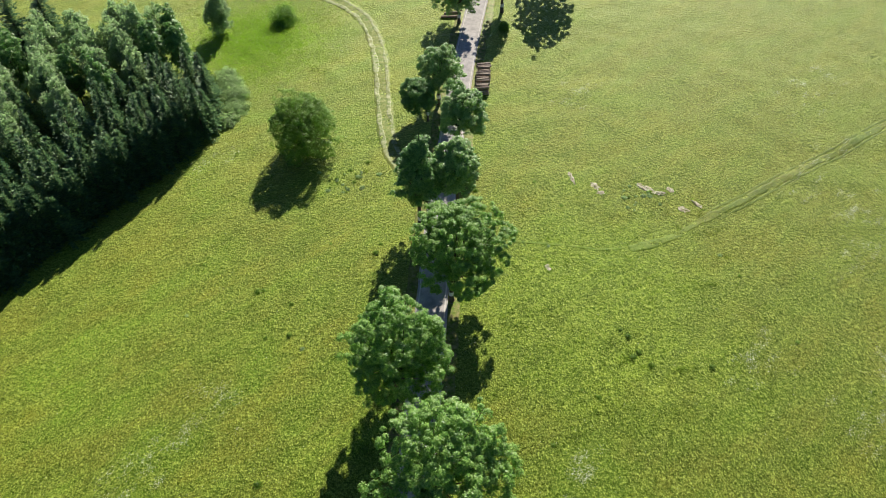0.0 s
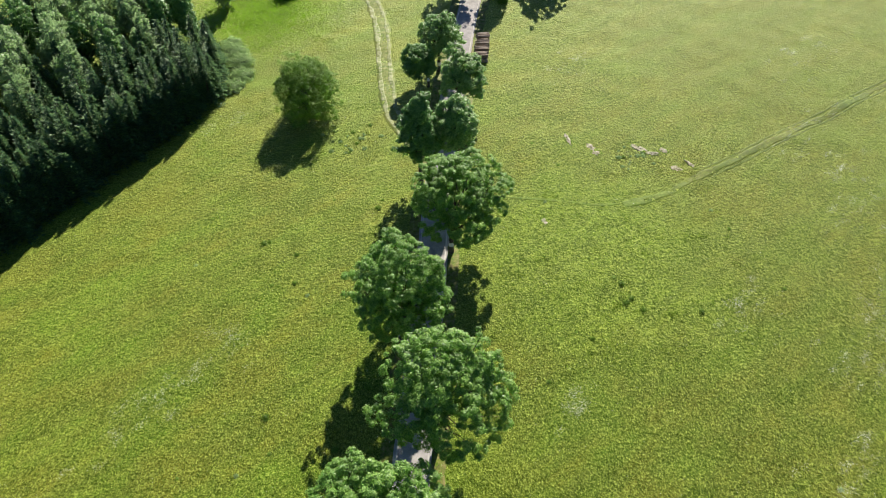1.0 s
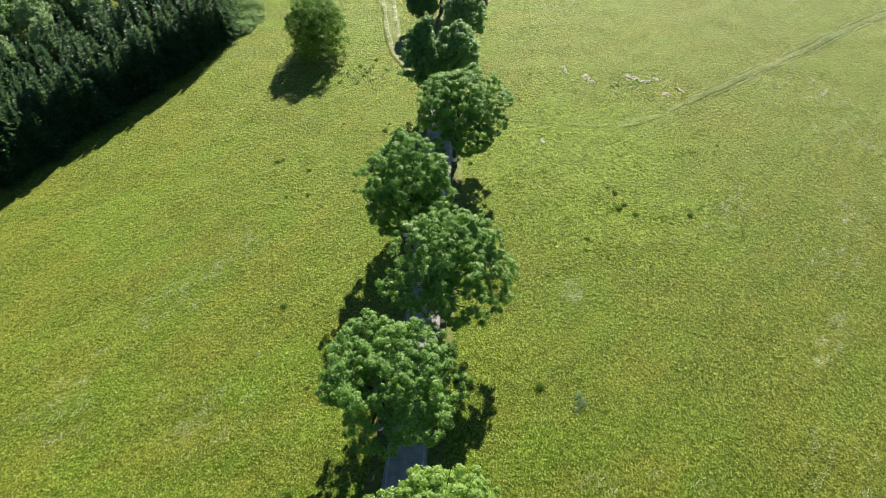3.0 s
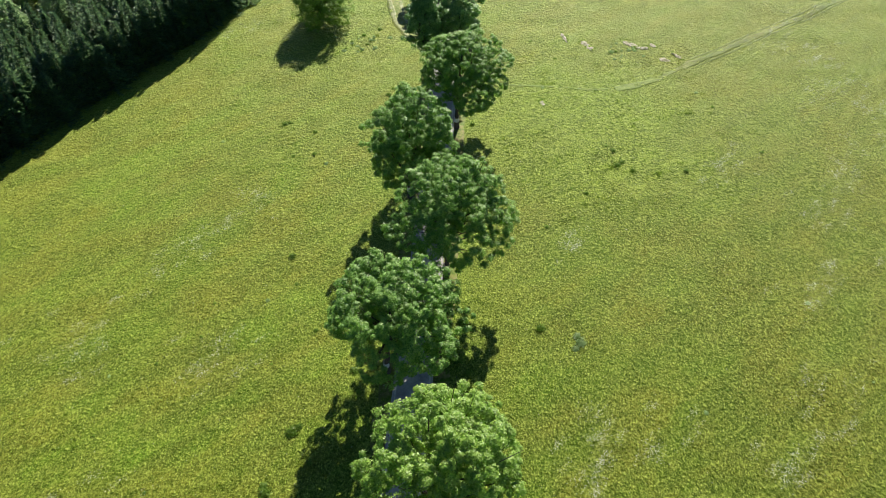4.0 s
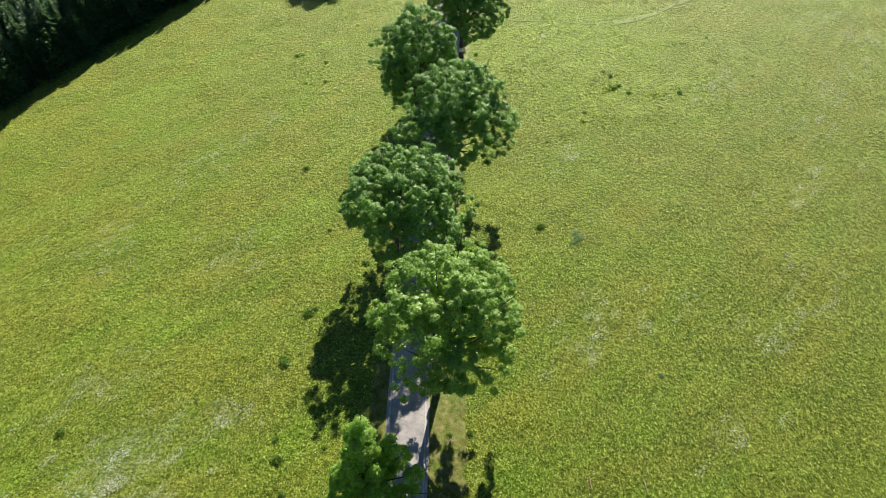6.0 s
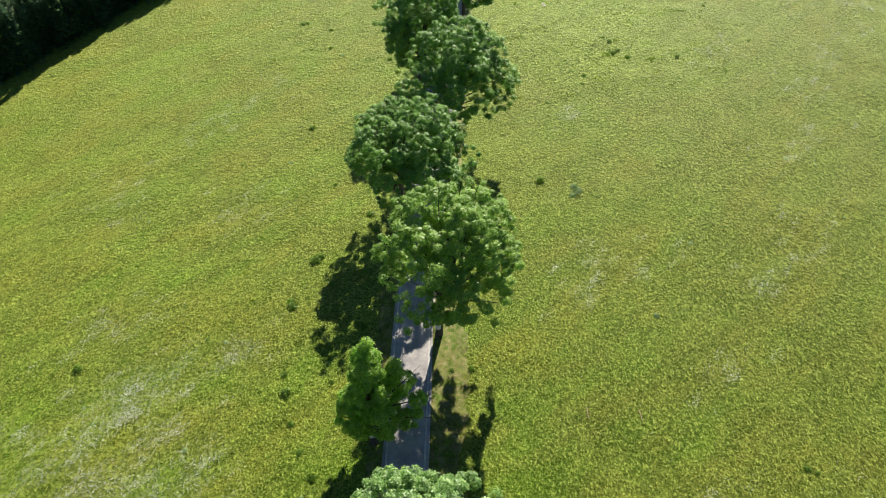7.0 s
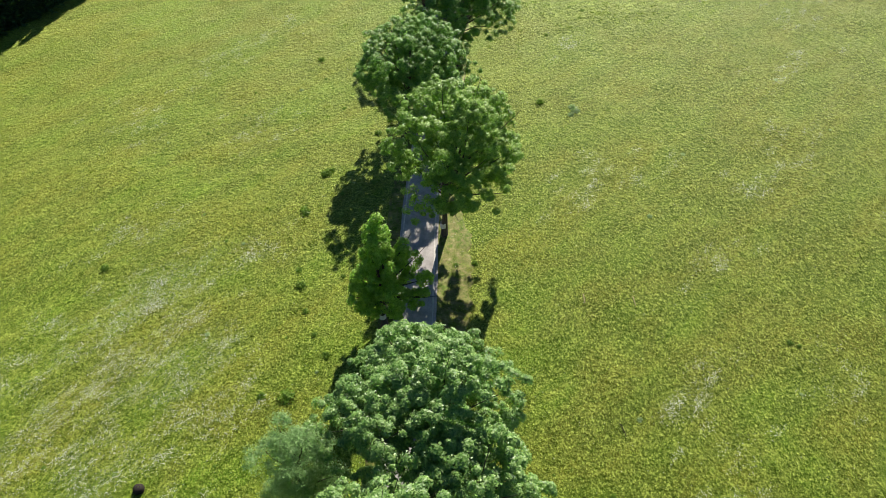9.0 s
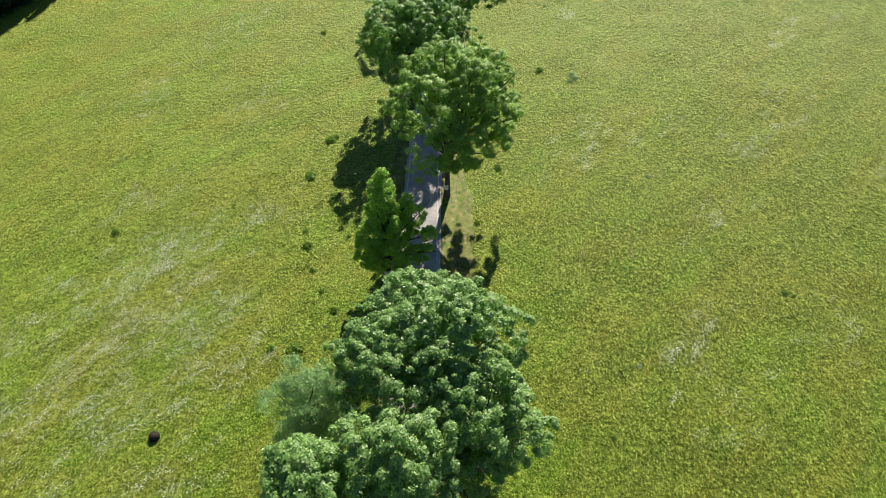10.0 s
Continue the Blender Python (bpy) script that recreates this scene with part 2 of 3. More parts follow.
# ---- shapes ----
def mesh_of(name, verts, faces, mat, smooth=False):
    me = bpy.data.meshes.new(name)
    v = np.asarray(verts, dtype=np.float32).reshape(-1, 3)
    f = np.asarray(faces, dtype=np.int32)
    k = f.shape[1]
    me.vertices.add(len(v))
    me.vertices.foreach_set("co", v.ravel())
    me.loops.add(f.size)
    me.loops.foreach_set("vertex_index", f.ravel())
    me.polygons.add(len(f))
    me.polygons.foreach_set("loop_start", np.arange(0, f.size, k, dtype=np.int32))
    me.polygons.foreach_set("loop_total", np.full(len(f), k, dtype=np.int32))
    if smooth:
        me.polygons.foreach_set("use_smooth", np.ones(len(f), dtype=bool))
    me.update(calc_edges=True)
    me.validate()
    me.materials.append(mat)
    return me


def part(name, me, parent, label=""):
    ob = new(name, me)
    ob.parent = parent
    return tagged(ob, label)


def thing(name, x, y, label, category, group="", kind="", z=None):
    ob = new(name)
    ob.location = (x, y, ground_z(x, y) if z is None else z)
    return tagged(ob, label, category, group, kind)


def tube(points, radii, sides=7, wobble=0.0, rng=None):
    """A tapered tube of quads along points, closed at its end by its small last ring."""
    P = np.asarray(points, float)
    n = len(P)
    verts, faces = [], []
    for i in range(n):
        d = P[min(i + 1, n - 1)] - P[max(i - 1, 0)]
        d = d / (np.linalg.norm(d) + 1e-9)
        a = np.cross(d, (0.31, 0.95, 0.05))
        a /= np.linalg.norm(a)
        b = np.cross(d, a)
        for k in range(sides):
            w = 2 * math.pi * k / sides
            r = radii[i] * (1 + (rng.uniform(-wobble, wobble) if wobble else 0))
            verts.append(P[i] + r * (math.cos(w) * a + math.sin(w) * b))
    for i in range(n - 1):
        for k in range(sides):
            k2 = (k + 1) % sides
            faces.append((i * sides + k, i * sides + k2, (i + 1) * sides + k2, (i + 1) * sides + k))
    return verts, faces


def unit(v):
    return v / (np.linalg.norm(v, axis=-1, keepdims=True) + 1e-9)


def leaf_blades(c, n, size, rng, long=1.35):
    """Small folded leaves: centres c, facing n, each of its own length and turn."""
    k = len(c)
    r = unit(rng.normal(size=(k, 3)))
    a = unit(np.cross(n, r))
    b = np.cross(n, a)
    s = (size * rng.uniform(0.65, 1.3, (k, 1)))
    tip = n * s * rng.uniform(-0.30, 0.05, (k, 1))
    v = np.stack([c + a * s * long * 0.6 + tip, c - a * s * long * 0.4 + b * s * 0.45, c - a * s * long * 0.4 - b * s * 0.45], 1).reshape(-1, 3)
    f = np.arange(3 * k, dtype=np.int32).reshape(k, 3)
    return v, f


def crown_points(rng, rx, ry, rz, lobes, clumps, per, clump_r, shape="round", extra=(), skirt=0.62, droop=0.0):
    """Lobes about the crown's middle, tufts over the lobes, leaves over the tufts. Returns leaf centres, their facing and the lobes."""
    L = []
    for i in range(lobes):
        u = (i + 0.5) / lobes
        zz = 1 - 1.75 * u
        w = i * 2.399963 + rng.uniform(-0.5, 0.5)
        rr = math.sqrt(max(0.0, 1 - zz * zz))
        far = rng.uniform(0.46, 0.78)
        if shape == "cone":
            out = 0.06 + 0.52 * u
            L.append((np.array([math.cos(w) * out * rx, math.sin(w) * out * ry, (0.86 - 1.55 * u) * rz]), 0.20 + 0.26 * u))
            continue
        L.append((np.array([math.cos(w) * rr * rx, math.sin(w) * rr * ry, zz * rz]) * far, rng.uniform(0.30, 0.48)))
    L.append((np.array([0, 0, -0.2 * rz if shape == "cone" else 0.1 * rz]), 0.45 if shape == "cone" else 0.55))
    for off, r in extra:
        L.append((np.array(off, float), r))
    C = np.array([l[0] for l in L])
    R = np.array([l[1] for l in L])
    size = np.array([rx, ry, rz * 0.92])
    share = R ** 1.8 / (R ** 1.8).sum()
    cen, out = [], []
    tries = 0
    while len(cen) < clumps and tries < clumps * 14:
        tries += 1
        i = rng.choice(len(L), p=share) if extra else rng.integers(len(L))
        d = unit(rng.normal(size=3) + np.array([0, 0, 0.25]))
        q = C[i] + d * R[i] * size * rng.uniform(0.82, 1.06)
        inside = np.linalg.norm((q - C) / (R[:, None] * size), axis=1)
        inside[i] = 9
        if inside.min() < 0.80 and rng.random() > 0.42:
            continue
        cen.append(q)
        out.append(unit(d / size * size.mean() + 0.35 * q / size + np.array([0, 0, 0.25])))
    cen, out = np.array(cen), np.array(out)
    k = len(cen)
    if not extra:
        lo, hi = np.percentile(cen, 0.7, axis=0), np.percentile(cen, 99.3, axis=0)
        goal = np.array([rx, ry, rz]) - clump_r * np.array([0.9, 0.9, 0.7])
        fit = 2 * goal / (hi - lo)
        cen, C = (cen - (lo + hi) / 2) * fit, (C - (lo + hi) / 2) * fit
        keep = np.linalg.norm(cen / goal, axis=1) < 1.15
        cen, out = cen[keep], out[keep]
        way = unit(cen / goal)
        seed = rng.uniform(0, 50)
        swell = np.array([0.96 + 0.30 * noise.noise(Vector(w) * 1.6 + Vector((seed, 0, 0))) + 0.10 * noise.noise(Vector(w) * 4.2 + Vector((0, seed, 0))) for w in way])
        cen = cen * np.clip(swell, 0.66, 1.14)[:, None]
    rho = np.hypot(cen[:, 0] / rx, cen[:, 1] / ry)
    keep = cen[:, 2] > rz * (-skirt - 0.35 * rho ** 2)
    if shape == "round":
        cen, out = cen[keep], out[keep]
    k = len(cen)
    cr = clump_r * rng.uniform(0.6, 1.35, (k, 1, 1))
    d = unit(rng.normal(size=(k, per, 3)) + 0.8 * out[:, None, :] + np.array([0, 0, 0.5]))
    if droop:
        d[:, :, 2] = -np.abs(d[:, :, 2])
    pts = cen[:, None, :] + d * cr * (0.45 + 0.75 * rng.random((k, per, 1)) ** 0.8) * np.array([1, 1, 0.75 + 1.6 * droop])
    nor = unit(d + 0.4 * rng.normal(size=(k, per, 3)) + np.array([0, 0, 0.8]))
    return pts.reshape(-1, 3), nor.reshape(-1, 3), C


def road_x(y):
    return float(np.interp(y, ROAD_Y, ROAD_X))


ROAD_Y = (-900, -80, -10, 5, 25, 43, 64, 93, 113, 160, 900)
ROAD_X = (-40, -7.7, -6.5, -6.3, -5.05, -4.1, -3.0, -0.4, 2.1, 9.0, 110)


def ground_z(x, y):
    d = abs(x - road_x(y))
    k = min(1.0, max(0.0, (d - 2.4) / 5.0))
    far = 1.0 if abs(x) < 150 and abs(y) < 200 else 0.0
    return far * k * (0.30 * noise.noise((x / 15, y / 15, 0.3)) + 0.20 * noise.noise((x / 4, y / 4, 5.1)) + 0.10 * noise.noise((x / 1.4, y / 1.4, 9.7)))


def broad_tree(name, x, y, crown, r, seed, label, leaf=None, clumps=1240, per=116, size=0.12, lobes=24, clump_r=0.35, shape="round", bark=None, band=True, extra=(), trunk_r=0.27, group="roadside trees", skirt=0.62, droop=0.0):
    """A tree on the ground at x, y: crown is the middle of its crown, r its half sizes."""
    rng = np.random.default_rng(seed)
    leaf, bark = leaf or BROAD, bark or BARK
    t = thing(name, x, y, label, "tree", group)
    cx, cy, cz = crown[0] - x, crown[1] - y, crown[2]
    mid = np.array([cx, cy, cz])
    pts, nor, C = crown_points(rng, r[0], r[0] * 0.97, r[1], lobes, clumps, per, clump_r, shape, extra, skirt, droop)
    pts = pts + mid
    keep = pts[:, 2] > 0.25
    v, f = leaf_blades(pts[keep], nor[keep], size, rng)
    part("crown", mesh_of("crown", v, f, leaf), t)
    fork = max(1.6, cz - r[1] * 0.75)
    top = cz + r[1] * 0.55
    zs = np.linspace(-0.15, top, 9)
    way = [np.array([cx * (z / top) ** 1.4 * 0.9 + 0.06 * math.sin(z + seed), cy * (z / top) ** 1.4 * 0.9, z]) if z > 0 else np.array([0, 0, z]) for z in zs]
    rad = [trunk_r * (1.35 if i == 0 else 1.0) * (1 - 0.86 * i / 8) for i in range(9)]
    v, f = tube(way, rad, 9, 0.06, rng)
    trunk = part("trunk", mesh_of("trunk", v, f, bark, True), t)
    if band:
        v, f = tube([np.array([0, 0, 1.0]), np.array([0, 0, 1.55])], [trunk_r * 1.08, trunk_r * 1.06], 12)
        part("painted_band", mesh_of("painted_band", v, f, CHALK, True), trunk, "white lime band round the trunk")
    for i, c in enumerate(C):
        g = c + mid
        z0 = fork + (g[2] - fork) * rng.uniform(0.0, 0.35)
        k = min(1, max(0, z0 / top))
        a = np.array([cx * k ** 1.4 * 0.9, cy * k ** 1.4 * 0.9, z0])
        bend = (a + g) / 2 + np.array([0, 0, 0.25]) + rng.normal(size=3) * 0.25
        end = g + (g - a) * 0.35
        rr = trunk_r * rng.uniform(0.28, 0.42)
        v, f = tube([a, (a + bend) / 2 + rng.normal(size=3) * 0.1, bend, (bend + g) / 2, g, end], [rr, rr * 0.85, rr * 0.7, rr * 0.5, rr * 0.35, rr * 0.1], 6)
        part("limb", mesh_of("limb", v, f, bark, True), t)
    return t


def spruce_meshes(seed, h, r):
    rng = np.random.default_rng(seed)
    V, F, base = [], [], 0
    z = 0.35
    while z < h - 0.15:
        k = 1 - z / h
        reach = r * (k ** 0.78) * 1.08 * rng.uniform(0.82, 1.12) + 0.08
        for j in range(max(5, int(11 * k + 6))):
            w = rng.uniform(0, 2 * math.pi)
            d = np.array([math.cos(w), math.sin(w), 0])
            side = np.array([-d[1], d[0], 0])
            R = reach * rng.uniform(0.75, 1.15)
            steps = 4 + int(R * 5.5)
            for s in range(steps):
                q = (s + 0.7) / steps
                c = d * R * q + np.array([0, 0, z - 0.42 * R * q + 0.16 * R * q * q + rng.uniform(-0.14, 0.14)])
                L, W = 0.21 + 0.11 * rng.random(), (0.08 + 0.10 * (1 - abs(q - 0.55))) * (0.65 + 0.5 * k)
                turn = rng.uniform(-0.7, 0.7)
                d2 = d * math.cos(turn) + side * math.sin(turn)
                tip = c + d2 * L + np.array([0, 0, rng.uniform(-0.24, 0.02)])
                l = c + side * W + np.array([0, 0, -0.13 - 0.12 * rng.random()])
                rt = c - side * W + np.array([0, 0, -0.13 - 0.12 * rng.random()])
                V += [rt, tip, l]
                F.append((base, base + 1, base + 2))
                base += 3
        z += 0.20 + 0.16 * k
    crown = mesh_of("crown", V, F, NEEDLE)
    v, f = tube([(0, 0, -0.1), (0, 0, h * 0.5), (0, 0, h * 1.01)], [0.17, 0.09, 0.012], 7)
    return crown, mesh_of("trunk", v, f, BARK, True)


def tuft_meshes(seed, r, h, leaf, n, size, up=0.4):
    rng = np.random.default_rng(seed)
    d = unit(rng.normal(size=(n, 3)) + np.array([0, 0, 0.5]))
    d[:, 2] = np.abs(d[:, 2])
    pts = d * np.array([r, r, h]) * rng.uniform(0.35, 1.0, (n, 1)) * np.array([[1 + 0.45 * noise.noise(Vector(w) * 2.1 + Vector((seed % 37, 0, 0)))] for w in d])
    nor = unit(d + 0.6 * rng.normal(size=(n, 3)) + np.array([0, 0, up]))
    v, f = leaf_blades(pts, nor, size, rng, 1.8)
    return mesh_of("foliage", v, f, leaf)


# ---- ground ----
def spaced(lo, hi, step, far):
    a = list(np.arange(lo, hi + step, step))
    s, v = step, a[-1]
    while v < far:
        s *= 1.6
        v += s
        a.append(v)
    s, v = step, a[0]
    while v > -far:
        s *= 1.6
        v -= s
        a.insert(0, v)
    return a


def build_ground():
    xs, ys = spaced(-86, 80, 0.8, 2500), spaced(-60, 130, 0.8, 2500)
    verts = [(x, y, ground_z(x, y)) for y in ys for x in xs]
    n = len(xs)
    i = np.arange((len(ys) - 1) * n).reshape(-1, n)[:, :-1].ravel()
    faces = np.stack([i, i + 1, i + 1 + n, i + n], 1)
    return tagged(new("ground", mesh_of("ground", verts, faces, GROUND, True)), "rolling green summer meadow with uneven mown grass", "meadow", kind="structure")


def strip(name, line, halves, mat, lift, seed=0, ragged=0.0, follow=True, cols=5, crown=0.0, taper=0.0):
    """A ribbon laid on the ground along line, with its own ragged edges and a thickness that runs into the ground."""
    rng = np.random.default_rng(seed)
    L = np.array(line, float)
    d = unit(np.gradient(L, axis=0))
    verts, faces = [], []
    for i in range(len(L)):
        u, w = L[i] * 0.35, L[i] * 1.1
        l = halves[0] * (1 + ragged * (1.2 * noise.noise((u[0], u[1], seed)) + 0.7 * noise.noise((w[0], w[1], seed + 3.3))))
        r = halves[1] * (1 + ragged * (1.2 * noise.noise((u[0], u[1], seed + 7.7)) + 0.7 * noise.noise((w[0], w[1], seed + 9.1))))
        if taper:
            end = min(1.0, 0.12 + min(np.hypot(*(L[i] - L[0])), np.hypot(*(L[i] - L[-1]))) / taper)
            l, r = l * end, r * end
        side = np.array([d[i][1], -d[i][0]])
        offs = np.linspace(-l, r, cols)
        for k, o in enumerate((offs[0] - 0.08, *offs, offs[-1] + 0.08)):
            q = L[i] + side * o
            g = ground_z(*q) if follow else 0.0
            edge = k in (0, cols + 1)
            verts.append((q[0], q[1], g + (-0.06 if edge else lift + crown * (1 - (o / max(l, r)) ** 2))))
    n = cols + 2
    for i in range(len(L) - 1):
        for k in range(n - 1):
            a = i * n + k
            faces.append((a, a + 1, a + 1 + n, a + n))
    return new(name, mesh_of(name, verts, faces, mat, True))


def curve_line(points, step):
    """A smooth line through a few points, with a point every step metres."""
    P = [Vector((*p, 0)) for p in points]
    P = [P[0] * 2 - P[1]] + P + [P[-1] * 2 - P[-2]]
    out = []
    for i in range(1, len(P) - 2):
        n = max(1, int((P[i + 1] - P[i]).length / step))
        for k in range(n):
            u = k / n
            a, b, c, d = P[i - 1], P[i], P[i + 1], P[i + 2]
            q = 0.5 * (2 * b + (c - a) * u + (2 * a - 5 * b + 4 * c - d) * u * u + (3 * b - a - 3 * c + d) * u ** 3)
            out.append((q.x, q.y))
    return out


def offset_line(line, o):
    L = np.array(line)
    d = unit(np.gradient(L, axis=0))
    return [tuple(p + np.array([q[1], -q[0]]) * o) for p, q in zip(L, d)]


ground = build_ground()
road_line = curve_line([(road_x(y), y) for y in (-80, -45, -10, 5, 25, 43, 64, 93, 113, 160)], 0.8)
tagged(strip("road", road_line, (1.70, 1.70), ROAD, 0.035, 3, 0.03, False, 7, 0.03), "narrow pale grey worn asphalt lane", "road", kind="structure")
for name, o in (("road_edging_east", 1.42), ("road_edging_west", -1.42)):
    tagged(strip(name, offset_line(road_line, o)[40:], (0.06, 0.06), EDGING, 0.052, 4, 0.5, False, 3), "pale worn edging line along the lane", "road edging", kind="structure")
for name, o, s in (("verge_east", 2.25, 5), ("verge_west", -2.25, 6)):
    tagged(strip(name, offset_line(road_line, o), (0.7, 0.75), VERGE, 0.02, s, 0.35, True, 4), "dry grassy earth verge along the lane", "verge", kind="structure")

dry_line = curve_line([(road_x(y) + 3.4, y) for y in (-17, -12, -6, 0, 5)], 0.5)
tagged(strip("verge_dry", dry_line, (0.75, 0.85), VERGE, 0.016, 8, 0.95, True, 5, 0.0, 3.0), "dry yellow-brown grass strip beside the lane", "verge", kind="structure")
track_line = curve_line([(-48, 134), (-29, 122), (-21.7, 117.6), (-17.1, 112.6), (-14.5, 106.1), (-12.9, 99.2), (-11.8, 89.9), (-11.0, 82.9), (-9.8, 76.5), (-7.2, 71.0), (-4.2, 66.5)], 0.5)
tagged(strip("dirt_track_middle", track_line, (1.25, 1.25), WORN, 0.012, 13, 0.25, True, 6), "worn pale grass of a farm track", "farm track", kind="structure")
for name, o, s, w in (("dirt_track_rut_west", 0.78, 11, 0.33), ("dirt_track_rut_east", -0.78, 12, 0.25)):
    tagged(strip(name, offset_line(track_line, o), (w, w), TRACK, 0.022, s, 0.9), "pale dry wheel rut of a farm track", "farm track", kind="structure")
field_line = curve_line([(84, 97), (57.8, 81.7), (48.8, 75.5), (41.5, 71.2), (34.4, 66.4), (28.0, 62.4), (21.9, 58.9), (16.6, 57.7), (11.4, 58.2), (4.0, 59.3)], 0.5)
for name, o, s in (("field_track_rut_north", -0.8, 21), ("field_track_rut_south", 0.8, 22)):
    tagged(strip(name, offset_line(field_line, o)[:125], (0.12, 0.12), RUTGRASS, 0.014, s, 0.7), "dark wheel rut pressed into the meadow grass", "wheel track", kind="structure")
tagged(strip("field_track_middle", field_line[:150], (0.5, 0.5), PRESSED, 0.01, 24, 0.6), "pale strip of pressed grass between wheel ruts", "wheel track", kind="structure")
tagged(strip("field_track_rut_west", field_line[150:], (0.16, 0.16), PRESSED, 0.012, 23, 0.7), "faint wheel line of pressed grass", "wheel track", kind="structure")

# ---- roadside trees ----
GREEN = "tall leafy roadside tree with full rounded crown"
broad_tree("roadside_tree", -2.9, 26.4, (-2.2, 26.4, 8.31), (5.5, 5.14), 101, GREEN + " and white-banded trunk", skirt=0.22)
broad_tree("roadside_tree", -6.9, 37.8, (-6.4, 38.2, 7.17), (4.9, 5.43), 102, GREEN)
broad_tree("roadside_tree", -1.7, 50.1, (-0.95, 51.0, 6.83), (5.2, 5.04), 103, GREEN + " over the lane", BROAD, skirt=0.36)
broad_tree("roadside_tree", -5.4, 61.7, (-5.5, 62.3, 7.61), (2.9, 5.04), 104, "dense dark green roadside tree with a pointed crown", DEEP, 700, 52, 0.17, 20, 0.37, "cone")
broad_tree("roadside_tree", -0.9, 63.4, (-1.7, 63.9, 7.00), (2.9, 3.78), 105, "leafy grey-green roadside tree with a loose crown", SILVERLEAF, 700, 52, 0.17, 20, 0.37)
broad_tree("roadside_tree", -0.9, 77.2, (-0.3, 77.7, 5.08), (3.3, 3.78), 106, "round green roadside tree of middle height", SILVERLEAF, 700, 52, 0.17, 20, 0.37)
broad_tree("roadside_tree", -5, 82.6, (-6.2, 83.0, 3.94), (2.5, 2.52), 107, "small dark roadside tree with a leaning trunk", DEEP, 560, 52, 0.17, 20, 0.37, trunk_r=0.18)
broad_tree("roadside_tree", -3.6, 86.7, (-3.3, 87.3, 5.51), (3.4, 3.01), 108, "green roadside tree with an open crown", SILVERLEAF, 560, 52, 0.17, 20, 0.37)
broad_tree("roadside_tree", -0.6, 109.7, (-1, 110.2, 4.99), (3.9, 3.59), 109, GREEN + " near the logs", SILVERLEAF, 560, 52, 0.17, 20, 0.37)
broad_tree("roadside_tree", 6.6, 113.1, (6.8, 113.8, 7.17), (2.3, 5.43), 110, "slim green roadside tree beside the lane", BROAD, 560, 52, 0.17, 20, 0.37)
broad_tree("field_tree", 16, 122.7, (16, 123.6, 8.75), (5.4, 5.82), 111, "tall spreading green tree at the far meadow edge", BROAD, 520, 60, 0.26)
broad_tree("roadside_tree", -8.1, 15.0, (-6.85, 15.6, 7.88), (5.6, 4.46), 112, GREEN + " overhanging the lane")
broad_tree("roadside_tree", -4.2, 0.7, (-2.7, 1.5, 9.0), (5.3, 6.3), 113, GREEN + ", yellow-green leaves", FRESH, 1300, 116, skirt=0.28)
broad_tree("roadside_tree", -8.9, -9.1, (-8.6, -8.2, 6.1), (2.4, 5.0), 114, "narrow spire-shaped green roadside tree with a loose side branch", SPIRELEAF, 540, 108, 0.125, 12, 0.33, "cone", None, True,
           [((-1.5, -0.5, -1.0), 0.26), ((-1.9, -0.9, -2.6), 0.25), ((-1.0, -1.4, -3.0), 0.26), ((1.7, 0.6, 1.1), 0.16), ((2.5, 0.5, 0.2), 0.15), ((2.0, 0.2, -1.2), 0.18), ((3.2, -0.2, -1.4), 0.13), ((3.0, -1.0, -2.6), 0.15), ((2.1, -0.8, -2.9), 0.17)])
broad_tree("roadside_tree", -4, -20.8, (-5, -20.4, 7.88), (6.1, 4.27), 115, GREEN + " spanning the lane", PALEBROAD, 1170, 140)
broad_tree("roadside_tree", -2.2, -25.6, (-2, -25.0, 6.30), (4, 4.46), 116, GREEN + " with a drooping skirt", PALEBROAD, 740, 138)
broad_tree("roadside_tree", -12.8, -23.8, (-12.9, -23.4, 4.46), (2.9, 4.07), 117, "silvery grey-green willow beside the tree row", WILLOW, 620, 70, 0.09, 10, 0.46, shape="full", band=False, droop=0.25)
broad_tree("roadside_tree", -11.9, -30.3, (-11.6, -29.8, 7.00), (3, 3.88), 118, GREEN + " at the row's end", PALEBROAD, 570, 132)
broad_tree("roadside_tree", -8.4, -30.0, (-6.7, -29.3, 7.35), (3.6, 4.27), 119, GREEN + " close to its neighbours", PALEBROAD, 640, 132)
# ---- lone trees and shrubs ----
broad_tree("meadow_tree", -21.4, 76.0, (-20.8, 75.8, 4.0), (4.6, 4.5), 141, "lone round bushy tree with fine thin foliage in the meadow", BUSHLEAF, 1700, 40, 0.115, 44, 0.42, shape="full", band=False, trunk_r=0.2, group="meadow trees")
broad_tree("meadow_birch", -39.6, 106.6, (-39.2, 106.6, 4.1), (2.1, 4.0), 131, "young pale birch in the lush meadow", BIRCHLEAF, 420, 60, 0.14, 12, 0.42, shape="full", bark=BIRCHBARK, band=False, trunk_r=0.12, group="meadow trees", droop=0.5)

# ---- forest ----
SPRUCE = [spruce_meshes(200 + i, 10.0, r) for i, r in enumerate((1.9, 2.1, 1.7, 2.2))]


def spruce(x, y, k, tall, wide, turn):
    t = thing("spruce_tree", x, y, "dark green dense spruce at the forest edge", "spruce", "forest spruces")
    t.rotation_euler = (0, 0, turn)
    t.scale = (wide, wide, tall)
    part("crown", SPRUCE[k][0], t)
    part("trunk", SPRUCE[k][1], t)


